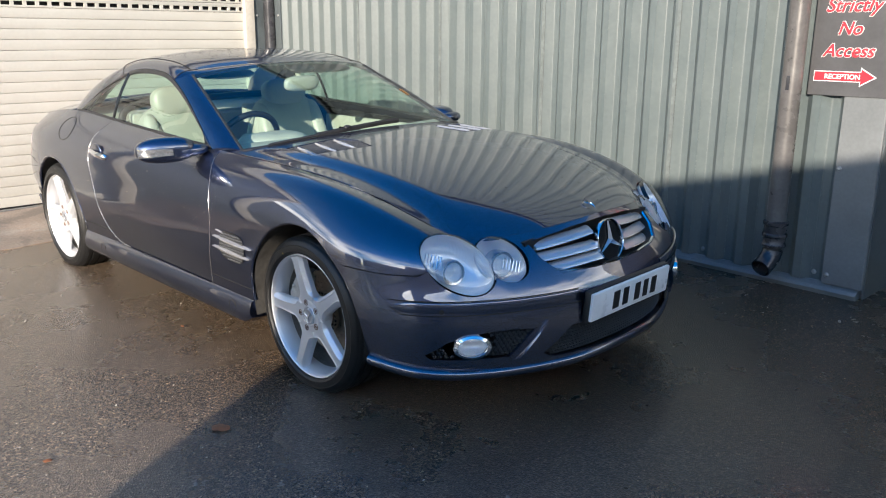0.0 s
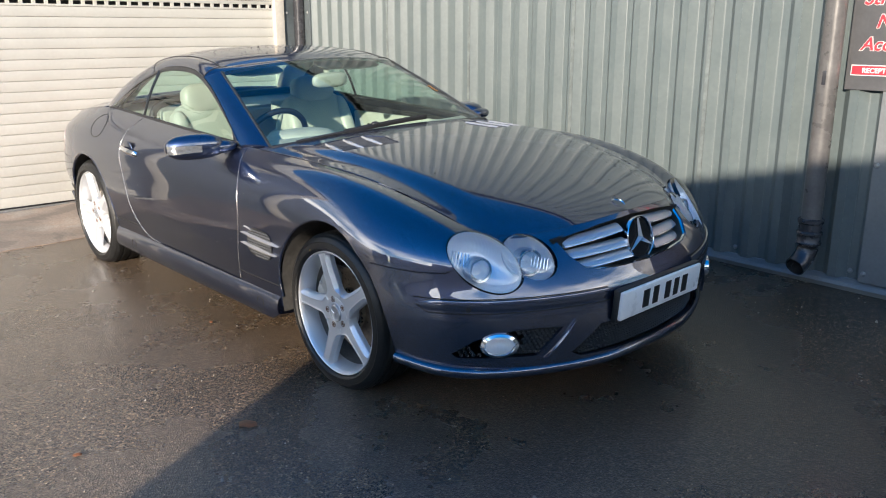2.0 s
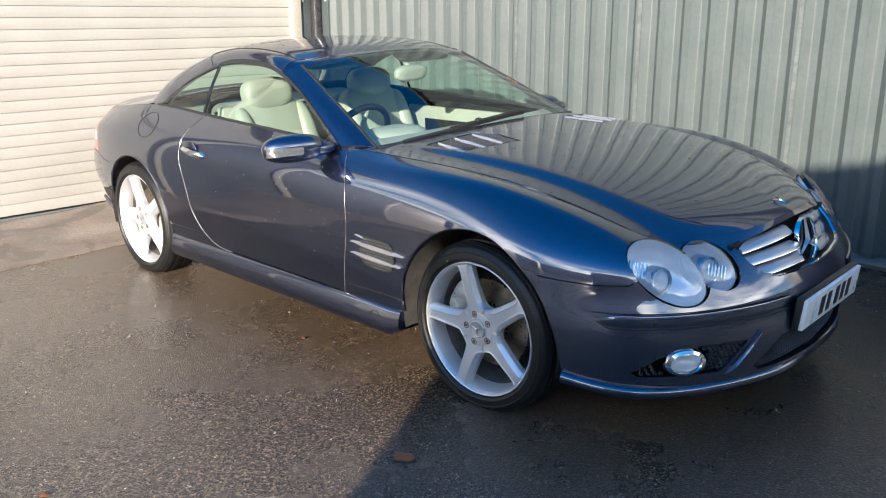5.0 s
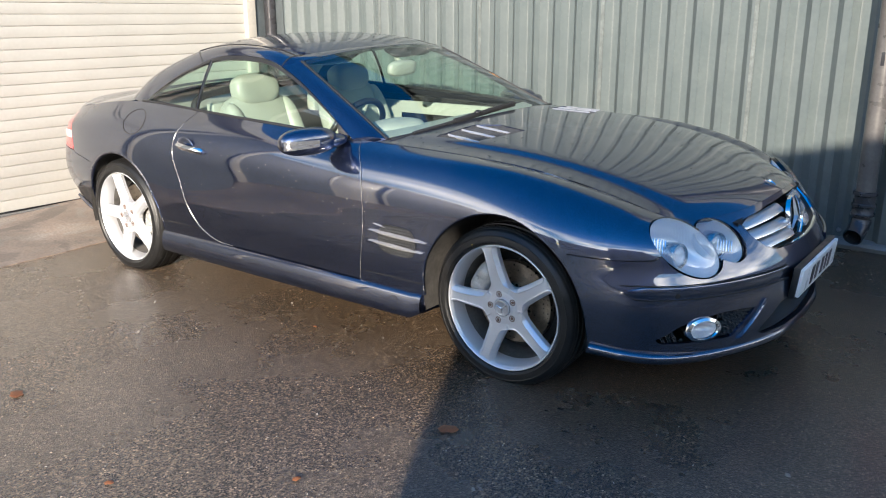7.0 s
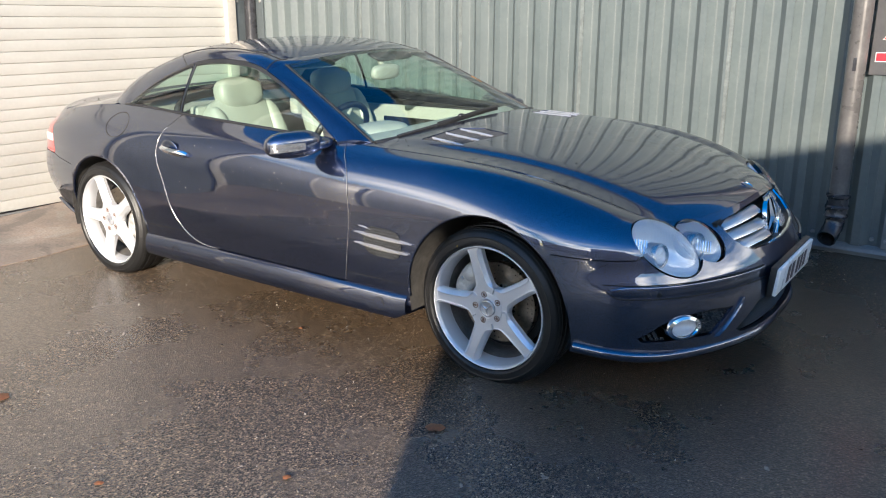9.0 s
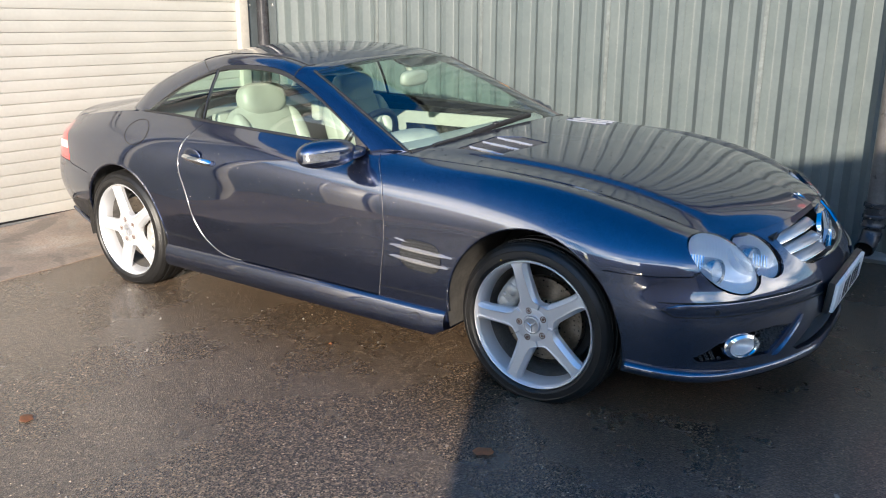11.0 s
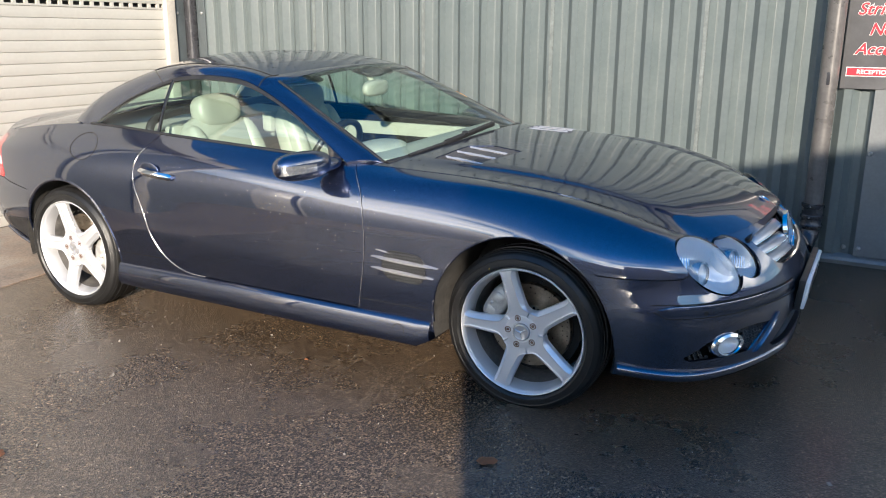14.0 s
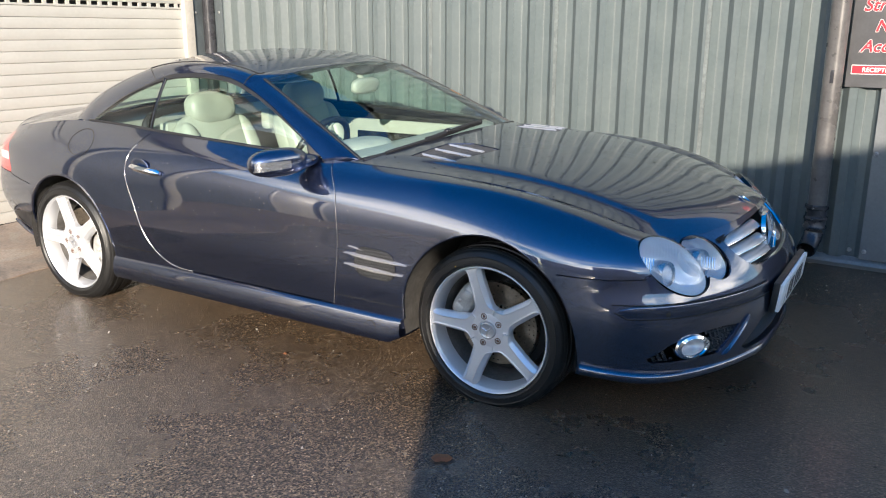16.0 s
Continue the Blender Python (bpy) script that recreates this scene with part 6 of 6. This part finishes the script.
for s in (1, -1):
    # door lining with a pale upper panel and a dark band
    part("door_lining", box(-1.95, -.80, .715 * s if s < 0 else .690, .740 * s if s < 0 else .715, .34, .84, .01) if s > 0 else box(-1.95, -.80, -.715, -.690, .34, .84, .01), leather, car, "cream door lining")
    part("armrest", box(-1.75, -.98, *((.62, .70) if s > 0 else (-.70, -.62)), .55, .64, .02, 3), leather, car)
    part("door_band", box(-1.80, -.95, *((.682, .692) if s > 0 else (-.692, -.682)), .69, .765, .004), black_gloss, car, "dark wood band on the door")
    part("inner_handle", tube([(-1.25, .672 * s, .735), (-1.20, .664 * s, .74), (-1.12, .664 * s, .738), (-1.09, .674 * s, .73)], .008, 8), chrome, car)
    # seats
    y = -.37 * s * -1 if s < 0 else -.37
    y = -.37 if s > 0 else .37
    seat = part("seat", ball((-1.55, y, .45), (.29, .255, .10), power=3.2), leather, car, "cream leather seat")
    lean = Euler((0, radians(-20), 0)).to_matrix()
    part("backrest", ball((-1.905, y, .71), (.085, .25, .29), lean, 3.4), leather, seat)
    for o in (-.19, .19):
        part("bolster", ball((-1.865, y + o, .70), (.075, .055, .26), lean, 2.6), leather, seat)
    rest = ball((0, 0, 0), (.062, .150, .092), None, 3.0, 32, 20)
    for v in rest.verts:
        f = max(0.0, -v.co.z / .092)
        v.co.y *= 1 - .30 * f * f
        v.co.x += .022 * (abs(v.co.y) / .15) ** 2 * (1 if v.co.x > 0 else .4)
    part("headrest", moved(rest, Matrix.Translation((-1.968, y, .998)) @ Matrix.Rotation(radians(-10), 4, "Y")), leather, seat)
    for o in (-.06, .06):
        part("headrest_post", tube([(-2.0, y + o, .88), (-1.975, y + o, .98)], .007, 8), chrome, seat)
    part("belt_guide", box(-2.09, -2.02, y - .24, y - .13, .82, .945, .02), leather, seat)
# bulkhead and shelf behind the seats, pale headlining
part("rear_bulkhead", box(-2.42, -2.22, -.68, .68, .34, .88, .03), leather_dash, car)
shelf = np.array([[(x, q * (.66 + .02 * math.sin(2 * x)), (.885 + .045 * ((-2.28 - x) / .56) ** .8) + .012 * (1 - q * q)) for q in np.linspace(-1, 1, 13)] for x in np.linspace(-2.281, -2.84, 12)])
part("parcel_shelf", sheet(shelf, .02), leather_dash, car, "pale shelf under the rear window")
part("roll_bar", tube(spline([(-2.19, -.60, .80), (-2.22, -.58, .93), (-2.24, -.45, .975), (-2.25, 0, .98), (-2.24, .45, .975), (-2.22, .58, .93), (-2.19, .60, .80)], 40), .022, 10), black_plastic, car, "dark roll bar behind the seats")
LIN = ROOF[1:28, 5:44] + np.array([0, 0, -.030])
part("headlining", sheet(LIN, .004), leather, car, "pale headlining")
mirror_in = part("rear_view_mirror", ball((-1.195, -.01, 1.118), (.026, .115, .040), Euler((0, radians(8), radians(4))).to_matrix(), 3.2), leather, car, "cream-backed rear-view mirror")
part("mirror_stem", tube([(-1.213, -.01, 1.145), (-1.255, -.005, 1.200)], .014, 8), leather, mirror_in)
part("sensor_housing", ball((-1.245, .02, 1.200), (.055, .085, .014), Euler((0, radians(24), 0)).to_matrix(), 2.8), black_plastic, mirror_in)
part("sun_visor", ball((-1.44, .33, 1.178), (.07, .17, .009), Euler((0, radians(18), 0)).to_matrix(), 3.0), leather, car)
part("sun_visor", ball((-1.44, -.33, 1.178), (.07, .17, .009), Euler((0, radians(18), 0)).to_matrix(), 3.0), leather, car)
tag_at, tag_u, tag_v = SCREEN[11, 38], SCREEN[12, 38] - SCREEN[10, 38], SCREEN[11, 39] - SCREEN[11, 37]
tag_u, tag_v = tag_u / np.linalg.norm(tag_u), tag_v / np.linalg.norm(tag_v)
tag = np.array([[tag_at + tag_u * .036 * u * (1 - .12 * v * v) + tag_v * .017 * v + np.array([.002, 0, .0025]) for v in (-1, -.5, 0, .5, 1)] for u in (-1, -.6, 0, .6, 1)])
part("screen_sticker", sheet(tag, .001), sticker_mat, windscreen, "small orange sticker")

# ---- water on the car, litter on the yard ----
rng = random.Random(4)
beads = bmesh.new()


def bead(p, n, r):
    m = Matrix.Translation(p) @ Vector((0, 0, 1)).rotation_difference(n).to_matrix().to_4x4() @ Matrix.Diagonal((r * rng.uniform(.8, 1.7), r * rng.uniform(.7, 1.2), r * .28, 1))
    bmesh.ops.create_icosphere(beads, subdivisions=1, radius=1, matrix=m)


for _ in range(900):
    if rng.random() < .30:
        i, j = rng.randrange(2, 57), rng.randrange(0, NB - 6)
        p = Vector(BON[i, j])
        p.y *= rng.choice((-1, 1))
        bead(p + Vector((rng.uniform(-.01, .01), rng.uniform(-.01, .01), .0006)), Vector((.1, 0, 1)).normalized(), rng.uniform(.0015, .0038))
    else:
        i, j = rng.randrange(2, 26), rng.randrange(9, 40)
        if hole(i, j):
            continue
        bead(Vector(ROOF[i, j]) + Vector((rng.uniform(-.015, .015), rng.uniform(-.012, .012), .0004)), Vector((0, 0, 1)), rng.uniform(.0015, .0045))
drops = solo("water_drops", beads, water_bead, "rain drops standing on the bonnet and roof", "water drops", kind="stuff", smooth=60)
specks = bmesh.new()
for _ in range(70):
    x, z = rng.uniform(-2.05, -.55), min(.80, max(.36, rng.gauss(.66, .11)))
    m = Matrix.Translation((x, flank_y(x, z) - .0004, z)) @ Matrix.Diagonal((rng.uniform(.0009, .0021), .0005, rng.uniform(.0009, .0024), 1))
    bmesh.ops.create_icosphere(specks, subdivisions=1, radius=1, matrix=m)
tagged(part("dirt_specks", specks, speck_mat, car, "pale specks of dried dirt"), kind="stuff")


def leaf(x, y, a, size):
    bm = bmesh.new()
    pts = []
    for k in range(9):
        f = k / 8
        w = size * .42 * math.sin(math.pi * f) ** .8 * (1 + .25 * math.sin(9 * f))
        cx, cz = size * (f - .5), .004 + .010 * math.sin(math.pi * f) * .6
        pts.append([Vector((cx, -w, cz * .3 + .002)), Vector((cx, 0, cz)), Vector((cx, w * .8, cz * .4 + .003))])
    b = loft(pts, close=False)
    b.normal_update()
    bmesh.ops.solidify(b, geom=b.faces[:], thickness=.0008)
    return solo("leaf", b, leaf_mat, "small brown fallen leaf on wet asphalt", "leaf", "fallen leaves", at=pose(x, y, rise(x, y) + .001, 0, 0, a))


for x, y, a, size in ((.087, -1.337, 30, .075), (-.10, -1.88, 80, .03), (-1.41, -2.12, 150, .07), (-.55, -2.25, 40, .03), (-1.0, -.93, 10, .02)):
    leaf(x, y, a, size)
stones = bmesh.new()
for _ in range(620):
    x, y = rng.uniform(-3.0, 1.6), rng.uniform(-2.6, -.2)
    if rng.random() < .1:
        x, y = rng.uniform(-.3, 1.4), rng.uniform(1.0, 1.62)
    r = rng.uniform(.0012, .0034) if rng.random() < .96 else rng.uniform(.004, .008)
    bmesh.ops.create_icosphere(stones, subdivisions=1, radius=1, matrix=Matrix.Translation((x, y, rise(x, y) + r * .3)) @ Euler((rng.random() * 3, rng.random() * 3, rng.random() * 3)).to_matrix().to_4x4() @ Matrix.Diagonal((r * 1.5, r, r * .7, 1)))
solo("grit", stones, pebble_mat, "scattered pale grit on the asphalt", "grit", kind="stuff", smooth=0)

# the car leans with the cross fall of the yard
LEANING = Matrix.Translation((0, -.80, 0)) @ Matrix.Rotation(radians(1.5), 4, "X") @ Matrix.Translation((0, .80, 0))
for ob in (car, drops):
    ob.matrix_basis = LEANING @ ob.matrix_basis
